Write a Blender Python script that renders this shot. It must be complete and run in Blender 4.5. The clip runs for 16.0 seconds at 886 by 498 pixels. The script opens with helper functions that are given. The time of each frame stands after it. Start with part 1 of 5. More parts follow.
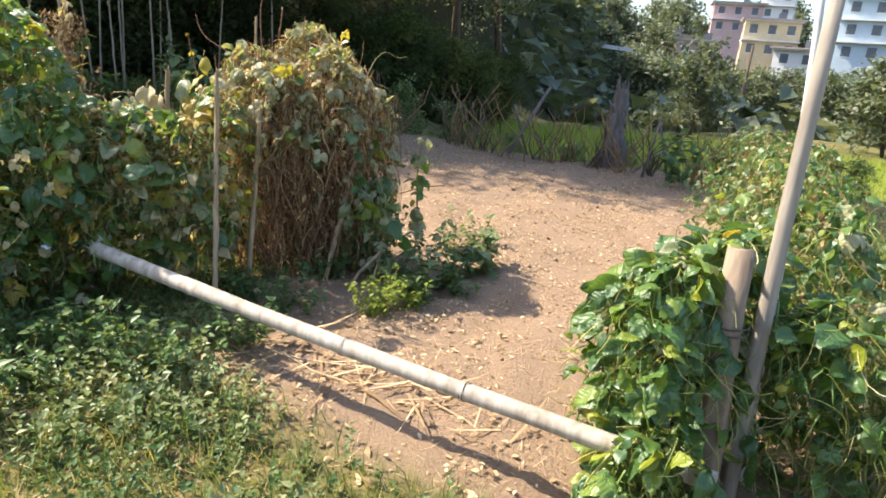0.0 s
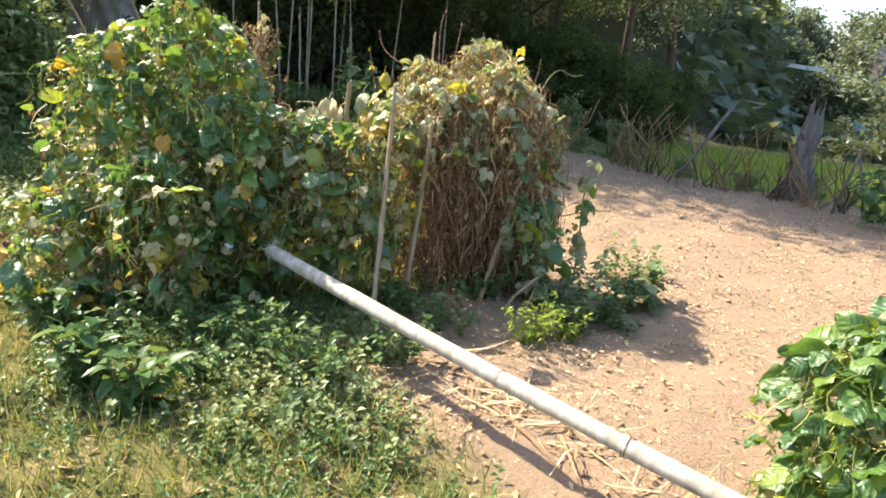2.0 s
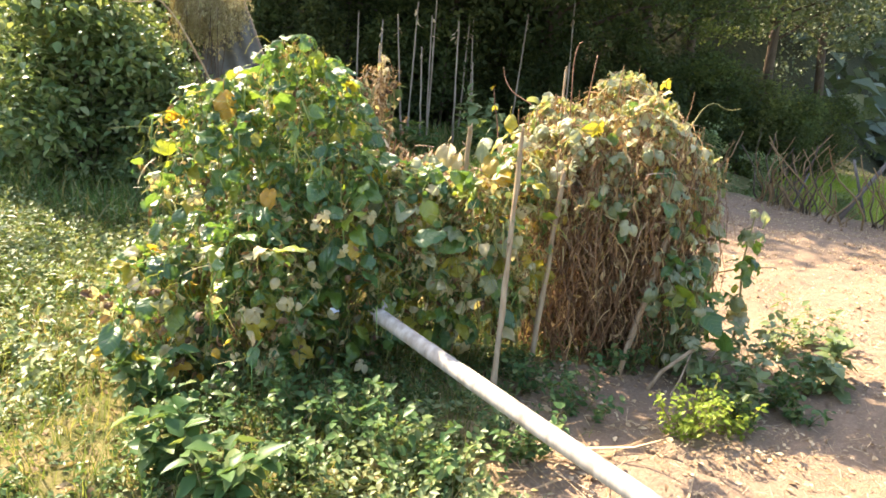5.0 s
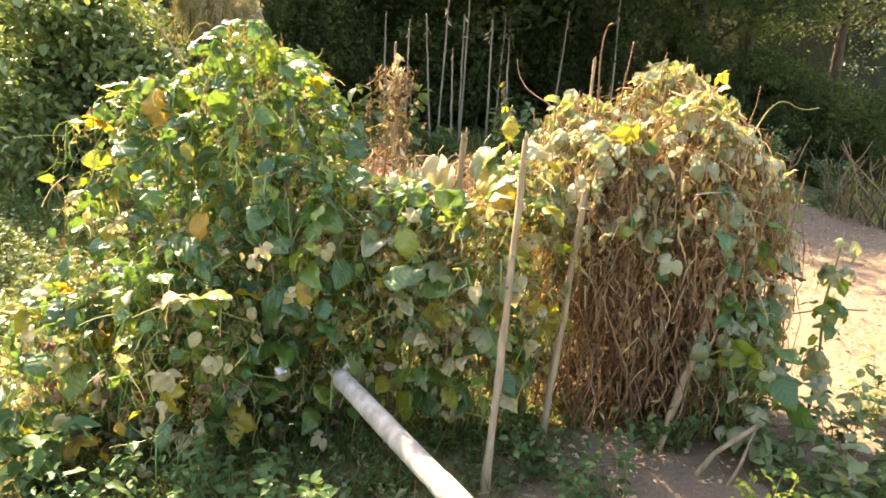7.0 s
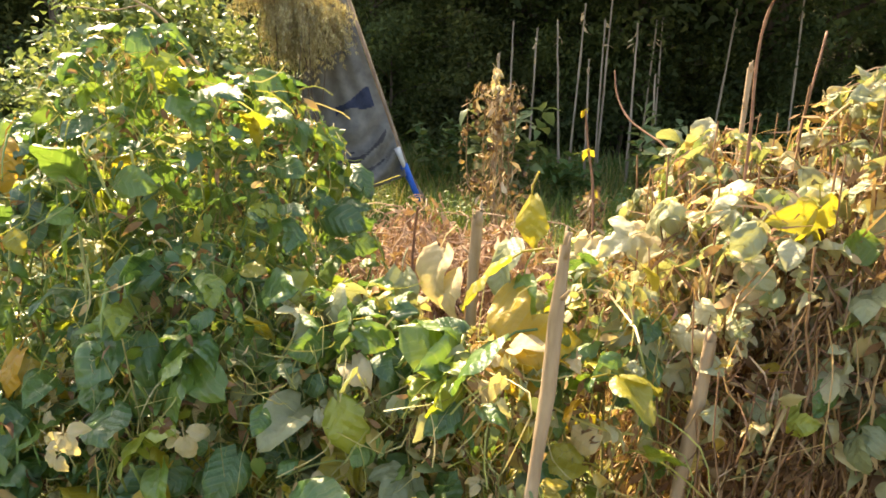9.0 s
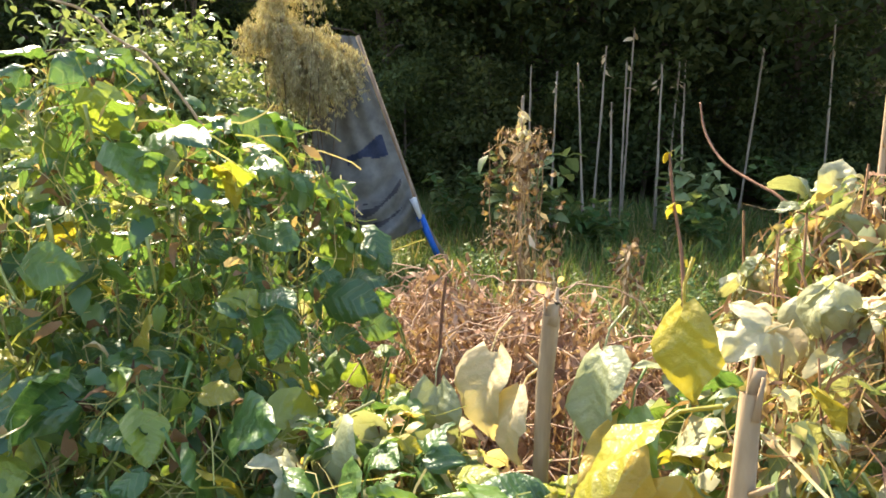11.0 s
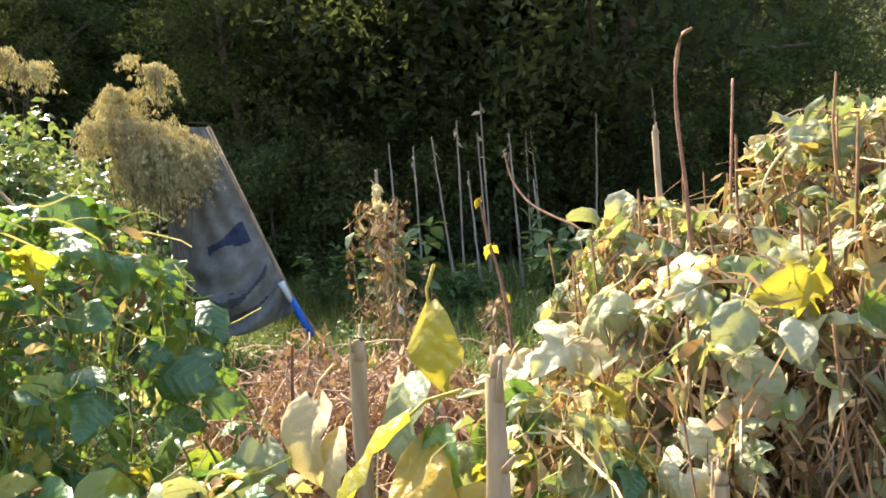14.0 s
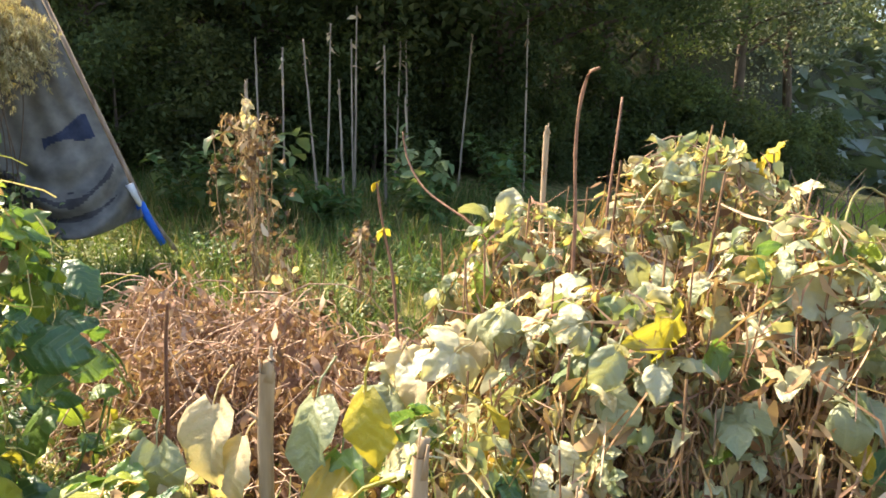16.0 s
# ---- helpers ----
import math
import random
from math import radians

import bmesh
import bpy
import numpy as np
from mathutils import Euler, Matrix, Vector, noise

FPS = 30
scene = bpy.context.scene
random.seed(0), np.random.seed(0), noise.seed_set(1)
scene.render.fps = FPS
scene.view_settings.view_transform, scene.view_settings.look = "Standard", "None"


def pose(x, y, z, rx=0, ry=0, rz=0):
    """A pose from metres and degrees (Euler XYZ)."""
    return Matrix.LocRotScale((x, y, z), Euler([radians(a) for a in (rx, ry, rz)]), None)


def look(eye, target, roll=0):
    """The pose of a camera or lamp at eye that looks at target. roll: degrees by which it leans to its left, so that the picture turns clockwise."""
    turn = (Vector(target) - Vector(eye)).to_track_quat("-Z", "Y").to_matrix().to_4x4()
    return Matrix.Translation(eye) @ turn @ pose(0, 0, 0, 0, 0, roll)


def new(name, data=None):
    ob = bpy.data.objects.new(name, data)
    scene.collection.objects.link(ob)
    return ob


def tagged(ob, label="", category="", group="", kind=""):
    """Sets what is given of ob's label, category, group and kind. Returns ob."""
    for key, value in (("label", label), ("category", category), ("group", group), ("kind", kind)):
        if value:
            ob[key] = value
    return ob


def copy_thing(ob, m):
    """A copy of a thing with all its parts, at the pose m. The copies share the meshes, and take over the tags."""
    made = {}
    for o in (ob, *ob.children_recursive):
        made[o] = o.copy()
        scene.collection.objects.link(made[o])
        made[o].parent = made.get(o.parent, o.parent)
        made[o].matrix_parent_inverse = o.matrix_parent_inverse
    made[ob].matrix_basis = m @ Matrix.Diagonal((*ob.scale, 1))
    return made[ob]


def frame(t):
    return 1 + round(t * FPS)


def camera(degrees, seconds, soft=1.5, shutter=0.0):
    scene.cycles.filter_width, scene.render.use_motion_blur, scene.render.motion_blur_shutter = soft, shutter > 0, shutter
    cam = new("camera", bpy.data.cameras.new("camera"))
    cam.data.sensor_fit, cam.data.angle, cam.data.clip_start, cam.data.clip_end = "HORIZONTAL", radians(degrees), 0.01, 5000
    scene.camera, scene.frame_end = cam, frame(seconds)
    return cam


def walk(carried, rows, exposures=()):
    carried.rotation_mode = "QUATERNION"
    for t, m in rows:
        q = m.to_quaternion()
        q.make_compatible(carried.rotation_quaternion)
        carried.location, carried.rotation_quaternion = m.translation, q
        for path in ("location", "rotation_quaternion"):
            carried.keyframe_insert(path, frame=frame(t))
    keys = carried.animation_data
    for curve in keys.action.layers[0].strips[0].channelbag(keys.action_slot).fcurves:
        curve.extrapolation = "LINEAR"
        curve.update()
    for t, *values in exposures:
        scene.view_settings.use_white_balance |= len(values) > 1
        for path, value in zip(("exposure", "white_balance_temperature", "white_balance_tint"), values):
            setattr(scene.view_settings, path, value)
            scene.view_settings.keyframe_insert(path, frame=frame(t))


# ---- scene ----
cam = camera(68.7, 16.0, soft=1.7)
EXPO = [(0.0, 1.37, 6200, 12), (1.5, 1.58, 6200, 11), (3.0, 1.9, 6400, 9), (4.5, 2.12, 6600, 12), (7.0, 2.38, 7600, 15), (8.5, 2.15, 8000, 14), (11.0, 1.95, 6600, 11), (12.0, 2.55, 5600, 20), (13.0, 2.25, 6000, 13), (14.5, 1.95, 6500, 13), (16.0, 1.95, 6600, 13)]
PATH = [
    (0, (-0.172, 0.239, 1.488), (-0.096, 2.152, 0.912), 4.8),
    (0.5, (-0.21, 0.276, 1.488), (-0.293, 2.181, 0.886), 6.2),
    (1, (-0.213, 0.304, 1.487), (-0.365, 2.207, 0.891), 6.3),
    (1.5, (-0.236, 0.323, 1.496), (-0.452, 2.223, 0.911), 6.5),
    (2, (-0.266, 0.37, 1.508), (-0.639, 2.247, 0.927), 6.0),
    (2.5, (-0.32, 0.394, 1.522), (-0.853, 2.233, 0.945), 6.8),
    (3, (-0.376, 0.425, 1.549), (-0.994, 2.242, 0.987), 6.4),
    (3.5, (-0.4, 0.415, 1.545), (-0.971, 2.278, 1.096), 4.0),
    (4, (-0.393, 0.427, 1.552), (-0.889, 2.309, 1.093), 4.5),
    (4.5, (-0.423, 0.628, 1.539), (-1.036, 2.464, 1.036), 4.3),
    (7, (-0.511, 1.63, 1.478), (-1.379, 3.36, 0.975), 3.0),
    (7.5, (-0.558, 1.977, 1.504), (-1.321, 3.76, 1.013), 4.0),
    (8, (-0.616, 2.26, 1.516), (-1.548, 3.925, 0.919), 0.9),
    (8.5, (-0.686, 2.626, 1.536), (-1.902, 4.123, 1.01), 2.3),
    (11, (-1.147, 3.236, 1.514), (-2.465, 4.702, 1.175), 0.2),
    (11.5, (-1.128, 3.228, 1.538), (-2.505, 4.674, 1.417), -0.6),
    (12, (-1.139, 3.236, 1.548), (-2.533, 4.661, 1.717), -1.7),
    (12.5, (-1.134, 3.25, 1.526), (-2.488, 4.718, 1.429), -0.5),
    (13, (-1.104, 3.266, 1.521), (-2.307, 4.856, 1.362), 0.0),
    (13.5, (-1.046, 3.263, 1.471), (-2.18, 4.906, 1.352), -5.0),
    (14, (-1.011, 3.267, 1.458), (-2.053, 4.97, 1.344), -5.3),
    (14.5, (-1.044, 3.262, 1.512), (-1.983, 5.001, 1.206), 1.1),
    (15, (-1.068, 3.231, 1.632), (-1.812, 5.032, 1.183), 3.9),
    (15.5, (-1.091, 3.2, 1.689), (-1.817, 5.033, 1.352), 2.0),
    (16, (-1.077, 3.215, 1.673), (-1.711, 5.061, 1.239), 1.2),
]
walk(cam, [(t, look(eye, target, roll)) for t, eye, target, roll in PATH], exposures=EXPO)

# ---- world, sun ----
SUN_TO = Vector((-0.82, 0.30, 0.90)).normalized()
elev = math.asin(SUN_TO.z)
azim = math.atan2(SUN_TO.x, SUN_TO.y)
world = bpy.data.worlds.new("sky")
scene.world = world
world.use_nodes = True
wn = world.node_tree.nodes
sky = wn.new("ShaderNodeTexSky")
sky.sky_type = "NISHITA"
sky.sun_disc = False
sky.sun_elevation = elev
sky.sun_rotation = azim
sky.dust_density = 2.0
wn["Background"].inputs["Strength"].default_value = 0.15
world.node_tree.links.new(sky.outputs[0], wn["Background"].inputs["Color"])
sun_data = bpy.data.lights.new("sun", "SUN")
sun_data.energy = 5.0
sun_data.angle = radians(0.5)
sun_data.color = (1.0, 0.88, 0.68)
sun = new("sun", sun_data)
sun.matrix_world = look((-36, 13, 40), Vector((-36, 13, 40)) - SUN_TO)

rng = np.random.default_rng(7)


# ---- materials ----
def mat_base(name):
    m = bpy.data.materials.new(name)
    m.use_nodes = True
    nt = m.node_tree
    return m, nt, nt.nodes["Principled BSDF"], nt.nodes["Material Output"]


def ramp(nt, stops):
    r = nt.nodes.new("ShaderNodeValToRGB")
    el = r.color_ramp.elements
    while len(el) < len(stops):
        el.new(0.5)
    for e, (p, c) in zip(el, stops):
        e.position, e.color = p, (*c, 1)
    return r


def noise_node(nt, scale, detail=4.0, rough=0.55, coord="Object"):
    tc = nt.nodes.new("ShaderNodeTexCoord")
    n = nt.nodes.new("ShaderNodeTexNoise")
    n.inputs["Scale"].default_value = scale
    n.inputs["Detail"].default_value = detail
    n.inputs["Roughness"].default_value = rough
    nt.links.new(tc.outputs[coord], n.inputs["Vector"])
    return n


def mix_col(nt, a, b, fac, mode="MIX"):
    m = nt.nodes.new("ShaderNodeMix")
    m.data_type, m.blend_type = "RGBA", mode
    for sock, v in ((m.inputs[0], fac), (m.inputs[6], a), (m.inputs[7], b)):
        if isinstance(v, (int, float)):
            sock.default_value = v
        elif isinstance(v, tuple):
            sock.default_value = (*v, 1)
        else:
            nt.links.new(v, sock)
    return m.outputs[2]


def bump(nt, p, height, strength=0.4, dist=0.01):
    b = nt.nodes.new("ShaderNodeBump")
    b.inputs["Strength"].default_value = strength
    b.inputs["Distance"].default_value = dist
    nt.links.new(height, b.inputs["Height"])
    nt.links.new(b.outputs[0], p.inputs["Normal"])


def leaf_mat(name, stops, glow=0.45, rough=0.4, per="object", veins=True, spots=0.35, spot_col=(0.2, 0.13, 0.04), spec=0.6, drift=0.0):
    """A leaf: colour by piece, mottled, with some light passing through."""
    m, nt, p, out = mat_base(name)
    if per == "object":
        src = nt.nodes.new("ShaderNodeObjectInfo").outputs["Random"]
    else:
        src = nt.nodes.new("ShaderNodeNewGeometry").outputs["Random Per Island"]
    r = ramp(nt, stops)
    nt.links.new(src, r.inputs[0])
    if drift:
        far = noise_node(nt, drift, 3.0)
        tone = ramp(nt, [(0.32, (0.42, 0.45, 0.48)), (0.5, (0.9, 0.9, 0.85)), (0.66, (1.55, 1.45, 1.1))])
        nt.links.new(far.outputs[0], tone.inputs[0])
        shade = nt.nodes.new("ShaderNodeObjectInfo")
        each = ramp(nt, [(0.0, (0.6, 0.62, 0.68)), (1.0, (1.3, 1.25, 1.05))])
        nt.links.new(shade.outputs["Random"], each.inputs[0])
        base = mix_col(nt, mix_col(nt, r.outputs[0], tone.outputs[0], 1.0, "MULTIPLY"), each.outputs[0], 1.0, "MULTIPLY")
    else:
        base = r.outputs[0]
    n1 = noise_node(nt, 28.0)
    dark = mix_col(nt, base, (0.55, 0.55, 0.5), n1.outputs[0], "MULTIPLY")
    col = mix_col(nt, base, dark, 0.55)
    n2 = noise_node(nt, 9.0, 3.0)
    thr = nt.nodes.new("ShaderNodeMapRange")
    thr.inputs[1].default_value, thr.inputs[2].default_value = 0.60, 0.74
    thr.inputs[4].default_value = spots
    nt.links.new(n2.outputs[0], thr.inputs[0])
    col = mix_col(nt, col, spot_col, thr.outputs[0])
    if veins:
        tc = nt.nodes.new("ShaderNodeTexCoord")
        sep = nt.nodes.new("ShaderNodeSeparateXYZ")
        nt.links.new(tc.outputs["Object"], sep.inputs[0])
        ab = nt.nodes.new("ShaderNodeMath"); ab.operation = "ABSOLUTE"
        nt.links.new(sep.outputs[0], ab.inputs[0])
        mul = nt.nodes.new("ShaderNodeMath"); mul.operation = "MULTIPLY_ADD"
        mul.inputs[1].default_value = -0.8
        nt.links.new(ab.outputs[0], mul.inputs[0])
        nt.links.new(sep.outputs[1], mul.inputs[2])
        sn = nt.nodes.new("ShaderNodeMath"); sn.operation = "MULTIPLY"
        sn.inputs[1].default_value = 300.0
        nt.links.new(mul.outputs[0], sn.inputs[0])
        si = nt.nodes.new("ShaderNodeMath"); si.operation = "SINE"
        nt.links.new(sn.outputs[0], si.inputs[0])
        bump(nt, p, si.outputs[0], 0.25, 0.003)
        vein = p.inputs["Normal"].links[0].from_socket
        blister = noise_node(nt, 110.0, 3.0)
        bb = nt.nodes.new("ShaderNodeBump")
        bb.inputs["Strength"].default_value = 0.5
        bb.inputs["Distance"].default_value = 0.006
        nt.links.new(blister.outputs[0], bb.inputs["Height"])
        nt.links.new(vein, bb.inputs["Normal"])
        nt.links.new(bb.outputs[0], p.inputs["Normal"])
        vm = nt.nodes.new("ShaderNodeMapRange")
        vm.inputs[1].default_value, vm.inputs[2].default_value = 0.8, 1.0
        vm.inputs[4].default_value = 0.16
        nt.links.new(si.outputs[0], vm.inputs[0])
        col = mix_col(nt, col, (0.35, 0.38, 0.16), vm.outputs[0])
    nt.links.new(col, p.inputs["Base Color"])
    p.inputs["Roughness"].default_value = rough
    p.inputs["Specular IOR Level"].default_value = spec
    tr = nt.nodes.new("ShaderNodeBsdfTranslucent")
    bright = mix_col(nt, mix_col(nt, col, (1.55, 1.5, 0.85), 1.0, "MULTIPLY"), (0.5, 0.5, 0.1), 0.08, "MIX")
    nt.links.new(bright, tr.inputs["Color"])
    mx = nt.nodes.new("ShaderNodeMixShader")
    mx.inputs[0].default_value = glow
    nt.links.new(p.outputs[0], mx.inputs[1])
    nt.links.new(tr.outputs[0], mx.inputs[2])
    nt.links.new(mx.outputs[0], out.inputs["Surface"])
    return m


def plain_mat(name, a, b, scale, rough=0.8, bumps=0.4, dist=0.01, stretch=None, per=None, spread=0.25):
    m, nt, p, out = mat_base(name)
    n = noise_node(nt, scale, 6.0)
    n2 = noise_node(nt, scale * 0.13, 3.0)
    if stretch:
        for node in (n, n2):
            mp = nt.nodes.new("ShaderNodeMapping")
            mp.inputs["Scale"].default_value = stretch
            link = node.inputs["Vector"].links[0]
            src = link.from_socket
            nt.links.new(src, mp.inputs[0])
            nt.links.new(mp.outputs[0], node.inputs["Vector"])
    r = ramp(nt, [(0.3, a), (0.7, b)])
    nt.links.new(n.outputs[0], r.inputs[0])
    col = mix_col(nt, r.outputs[0], mix_col(nt, r.outputs[0], (0.45, 0.42, 0.4), n2.outputs[0], "MULTIPLY"), 0.6)
    if per:
        src = nt.nodes.new("ShaderNodeObjectInfo").outputs["Random"] if per == "object" else nt.nodes.new("ShaderNodeNewGeometry").outputs["Random Per Island"]
        rr = ramp(nt, [(0.0, (1 - spread,) * 3), (1.0, (1.0, 1.0, 1.0))])
        nt.links.new(src, rr.inputs[0])
        col = mix_col(nt, col, rr.outputs[0], 1.0, "MULTIPLY")
    nt.links.new(col, p.inputs["Base Color"])
    p.inputs["Roughness"].default_value = rough
    p.inputs["Specular IOR Level"].default_value = 0.25
    if bumps:
        bump(nt, p, n.outputs[0], bumps, dist)
    return m


GREEN = leaf_mat("bean_leaf_green", [(0.0, (0.05, 0.125, 0.034)), (0.45, (0.08, 0.17, 0.036)), (0.8, (0.155, 0.25, 0.036)), (1.0, (0.33, 0.36, 0.035))], glow=0.38, rough=0.38, spec=0.85)
YELLOW = leaf_mat("bean_leaf_yellow", [(0.0, (0.32, 0.29, 0.035)), (0.6, (0.42, 0.34, 0.04)), (1.0, (0.50, 0.29, 0.025))], glow=0.4)
SAGE = leaf_mat("bean_leaf_fading", [(0.0, (0.19, 0.225, 0.105)), (0.5, (0.35, 0.355, 0.20)), (1.0, (0.55, 0.51, 0.33))], glow=0.33, rough=0.45)
CREAM = leaf_mat("bean_leaf_bleached", [(0.0, (0.52, 0.43, 0.24)), (1.0, (0.66, 0.54, 0.32))], glow=0.4, rough=0.7)
BROWN = leaf_mat("bean_leaf_dried", [(0.0, (0.08, 0.04, 0.02)), (0.6, (0.17, 0.09, 0.04)), (1.0, (0.36, 0.23, 0.10))], glow=0.2, rough=0.8, veins=False)
BROWN_BITS = leaf_mat("dried_bits", [(0.0, (0.09, 0.046, 0.025)), (0.5, (0.29, 0.165, 0.088)), (0.85, (0.50, 0.33, 0.165)), (1.0, (0.72, 0.54, 0.30))], glow=0.24, rough=0.85, per="island", veins=False, spec=0.2)
HEAP_BITS = leaf_mat("heap_bits", [(0.0, (0.17, 0.09, 0.06)), (0.5, (0.35, 0.21, 0.14)), (1.0, (0.60, 0.43, 0.28))], glow=0.15, rough=0.85, per="island", veins=False, spec=0.2)
SMALL_GREEN = leaf_mat("small_bean_leaf", [(0.0, (0.05, 0.13, 0.05)), (0.5, (0.085, 0.175, 0.045)), (0.97, (0.19, 0.26, 0.045)), (1.0, (0.44, 0.40, 0.05))], glow=0.42, rough=0.42, per="island", veins=False, spec=0.8)
SMALL_FADED = leaf_mat("small_faded_leaf", [(0.0, (0.12, 0.18, 0.07)), (0.4, (0.28, 0.30, 0.14)), (0.75, (0.48, 0.42, 0.22)), (1.0, (0.58, 0.42, 0.10))], glow=0.36, rough=0.5, per="island", veins=False, spec=0.5)
POD = leaf_mat("bean_pod_green", [(0.0, (0.10, 0.20, 0.04)), (0.6, (0.22, 0.30, 0.07)), (1.0, (0.42, 0.40, 0.12))], glow=0.15, veins=False)
POD_DRY = leaf_mat("bean_pod_dry", [(0.0, (0.33, 0.22, 0.08)), (1.0, (0.60, 0.46, 0.22))], glow=0.1, rough=0.7, veins=False)
STEM = plain_mat("vine_stem", (0.16, 0.17, 0.05), (0.30, 0.25, 0.10), 60, 0.7, 0.2)
STEM_DRY = plain_mat("dry_stem", (0.17, 0.10, 0.05), (0.40, 0.27, 0.13), 60, 0.85, 0.3)
STEM_BROWN = plain_mat("brown_stem", (0.13, 0.066, 0.036), (0.44, 0.26, 0.13), 25, 0.85, 0.3)
HEAP_STEM = plain_mat("heap_stem", (0.34, 0.21, 0.14), (0.58, 0.42, 0.28), 60, 0.85, 0.3)
STEM_RED = plain_mat("red_shoot", (0.19, 0.09, 0.055), (0.34, 0.18, 0.10), 60, 0.7, 0.2)
GRASS = leaf_mat("grass", [(0.0, (0.07, 0.11, 0.025)), (0.4, (0.13, 0.18, 0.045)), (0.72, (0.23, 0.24, 0.075)), (1.0, (0.44, 0.35, 0.16))], glow=0.35, per="island", veins=False, spots=0.1, spec=0.2)
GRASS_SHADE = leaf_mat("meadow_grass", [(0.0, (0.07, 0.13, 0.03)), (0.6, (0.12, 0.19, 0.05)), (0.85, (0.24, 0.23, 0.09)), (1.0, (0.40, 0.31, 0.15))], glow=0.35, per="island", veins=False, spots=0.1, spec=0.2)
WEED = leaf_mat("weed_leaf", [(0.0, (0.05, 0.11, 0.035)), (0.6, (0.10, 0.17, 0.055)), (1.0, (0.21, 0.25, 0.09))], glow=0.3, per="island", veins=False, spots=0.1, spec=0.2)
WEED_BRIGHT = leaf_mat("bright_weed_leaf", [(0.0, (0.16, 0.24, 0.03)), (1.0, (0.32, 0.38, 0.06))], glow=0.4, per="island", veins=False, spots=0.1, spec=0.2)
WEED_PALE = leaf_mat("pale_weed_leaf", [(0.0, (0.13, 0.19, 0.08)), (0.6, (0.22, 0.27, 0.12)), (1.0, (0.36, 0.36, 0.18))], glow=0.3, per="island", veins=False, spots=0.1, spec=0.2)
STRAW = leaf_mat("straw", [(0.0, (0.22, 0.13, 0.07)), (0.5, (0.46, 0.32, 0.18)), (1.0, (0.70, 0.55, 0.35))], glow=0.1, rough=0.8, per="island", veins=False, spots=0.15, spec=0.2)
PLUME = leaf_mat("dry_plume", [(0.0, (0.28, 0.23, 0.12)), (0.6, (0.48, 0.41, 0.22)), (1.0, (0.66, 0.59, 0.36))], glow=0.25, rough=0.8, per="island", veins=False, spots=0.1, spec=0.2)
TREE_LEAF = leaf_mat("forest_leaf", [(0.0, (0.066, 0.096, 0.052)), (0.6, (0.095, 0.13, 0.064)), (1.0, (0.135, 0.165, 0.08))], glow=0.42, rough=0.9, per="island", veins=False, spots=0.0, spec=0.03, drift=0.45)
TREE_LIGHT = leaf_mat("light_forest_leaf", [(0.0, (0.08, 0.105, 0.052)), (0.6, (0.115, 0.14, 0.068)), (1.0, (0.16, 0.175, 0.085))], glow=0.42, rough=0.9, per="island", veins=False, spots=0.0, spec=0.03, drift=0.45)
TREE_PALE = leaf_mat("pale_tree_leaf", [(0.0, (0.08, 0.11, 0.06)), (0.6, (0.14, 0.17, 0.10)), (1.0, (0.24, 0.25, 0.17))], glow=0.25, per="island", veins=False, spots=0.0, spec=0.2)
SHRUB_LEAF = leaf_mat("shrub_leaf", [(0.0, (0.10, 0.16, 0.06)), (0.6, (0.19, 0.25, 0.10)), (1.0, (0.33, 0.35, 0.17))], glow=0.3, per="island", veins=False, spots=0.05, spec=0.2)
BARK = plain_mat("bark", (0.07, 0.05, 0.035), (0.19, 0.14, 0.10), 14, 0.9, 0.8, 0.03, (1, 1, 0.25))
DEAD_WOOD = plain_mat("dead_wood", (0.09, 0.078, 0.07), (0.23, 0.20, 0.18), 16, 0.9, 0.9, 0.02, (1, 1, 0.2))
STAKE = plain_mat("weathered_stake", (0.27, 0.18, 0.10), (0.54, 0.40, 0.25), 30, 0.8, 0.5, 0.004, (1, 1, 0.12))
STAKE_GREY = plain_mat("grey_stake", (0.22, 0.17, 0.12), (0.42, 0.34, 0.25), 30, 0.85, 0.5, 0.004, (1, 1, 0.12))
POLE_WOOD = plain_mat("peeled_pole", (0.30, 0.25, 0.195), (0.62, 0.55, 0.465), 22, 0.8, 0.6, 0.004, (1, 1, 0.1))
GREY_POLE = plain_mat("grey_pole", (0.22, 0.19, 0.155), (0.44, 0.39, 0.33), 22, 0.85, 0.6, 0.004, (1, 1, 0.1))
POST_WOOD = plain_mat("post_wood", (0.15, 0.11, 0.08), (0.36, 0.28, 0.20), 22, 0.85, 0.8, 0.008, (1, 1, 0.12))
TARP = plain_mat("grey_tarpaulin", (0.115, 0.11, 0.10), (0.20, 0.19, 0.17), 10, 0.75, 0.25, 0.006)
# near-black cloth colour: hem stains plus the shade inside its folds, painted
TARP_STAIN_SHADE = plain_mat("tarpaulin_stain_and_shade", (0.035, 0.034, 0.036), (0.07, 0.066, 0.07), 12, 0.85, 0.25, 0.006)
TARP_DARK = plain_mat("navy_cloth", (0.02, 0.028, 0.06), (0.04, 0.05, 0.09), 20, 0.8, 0.2, 0.004)
BLUE = plain_mat("blue_plastic", (0.01, 0.09, 0.42), (0.02, 0.14, 0.55), 20, 0.4, 0.1, 0.003)
WHITE = plain_mat("white_plastic", (0.60, 0.60, 0.60), (0.75, 0.75, 0.74), 20, 0.45, 0.1, 0.003)
WIRE = plain_mat("tie_wire", (0.06, 0.05, 0.04), (0.13, 0.11, 0.09), 40, 0.5, 0.0)
CLOD = plain_mat("soil_clod", (0.26, 0.165, 0.095), (0.42, 0.29, 0.18), 30, 0.95, 0.8, 0.01, None, "island", 0.3)


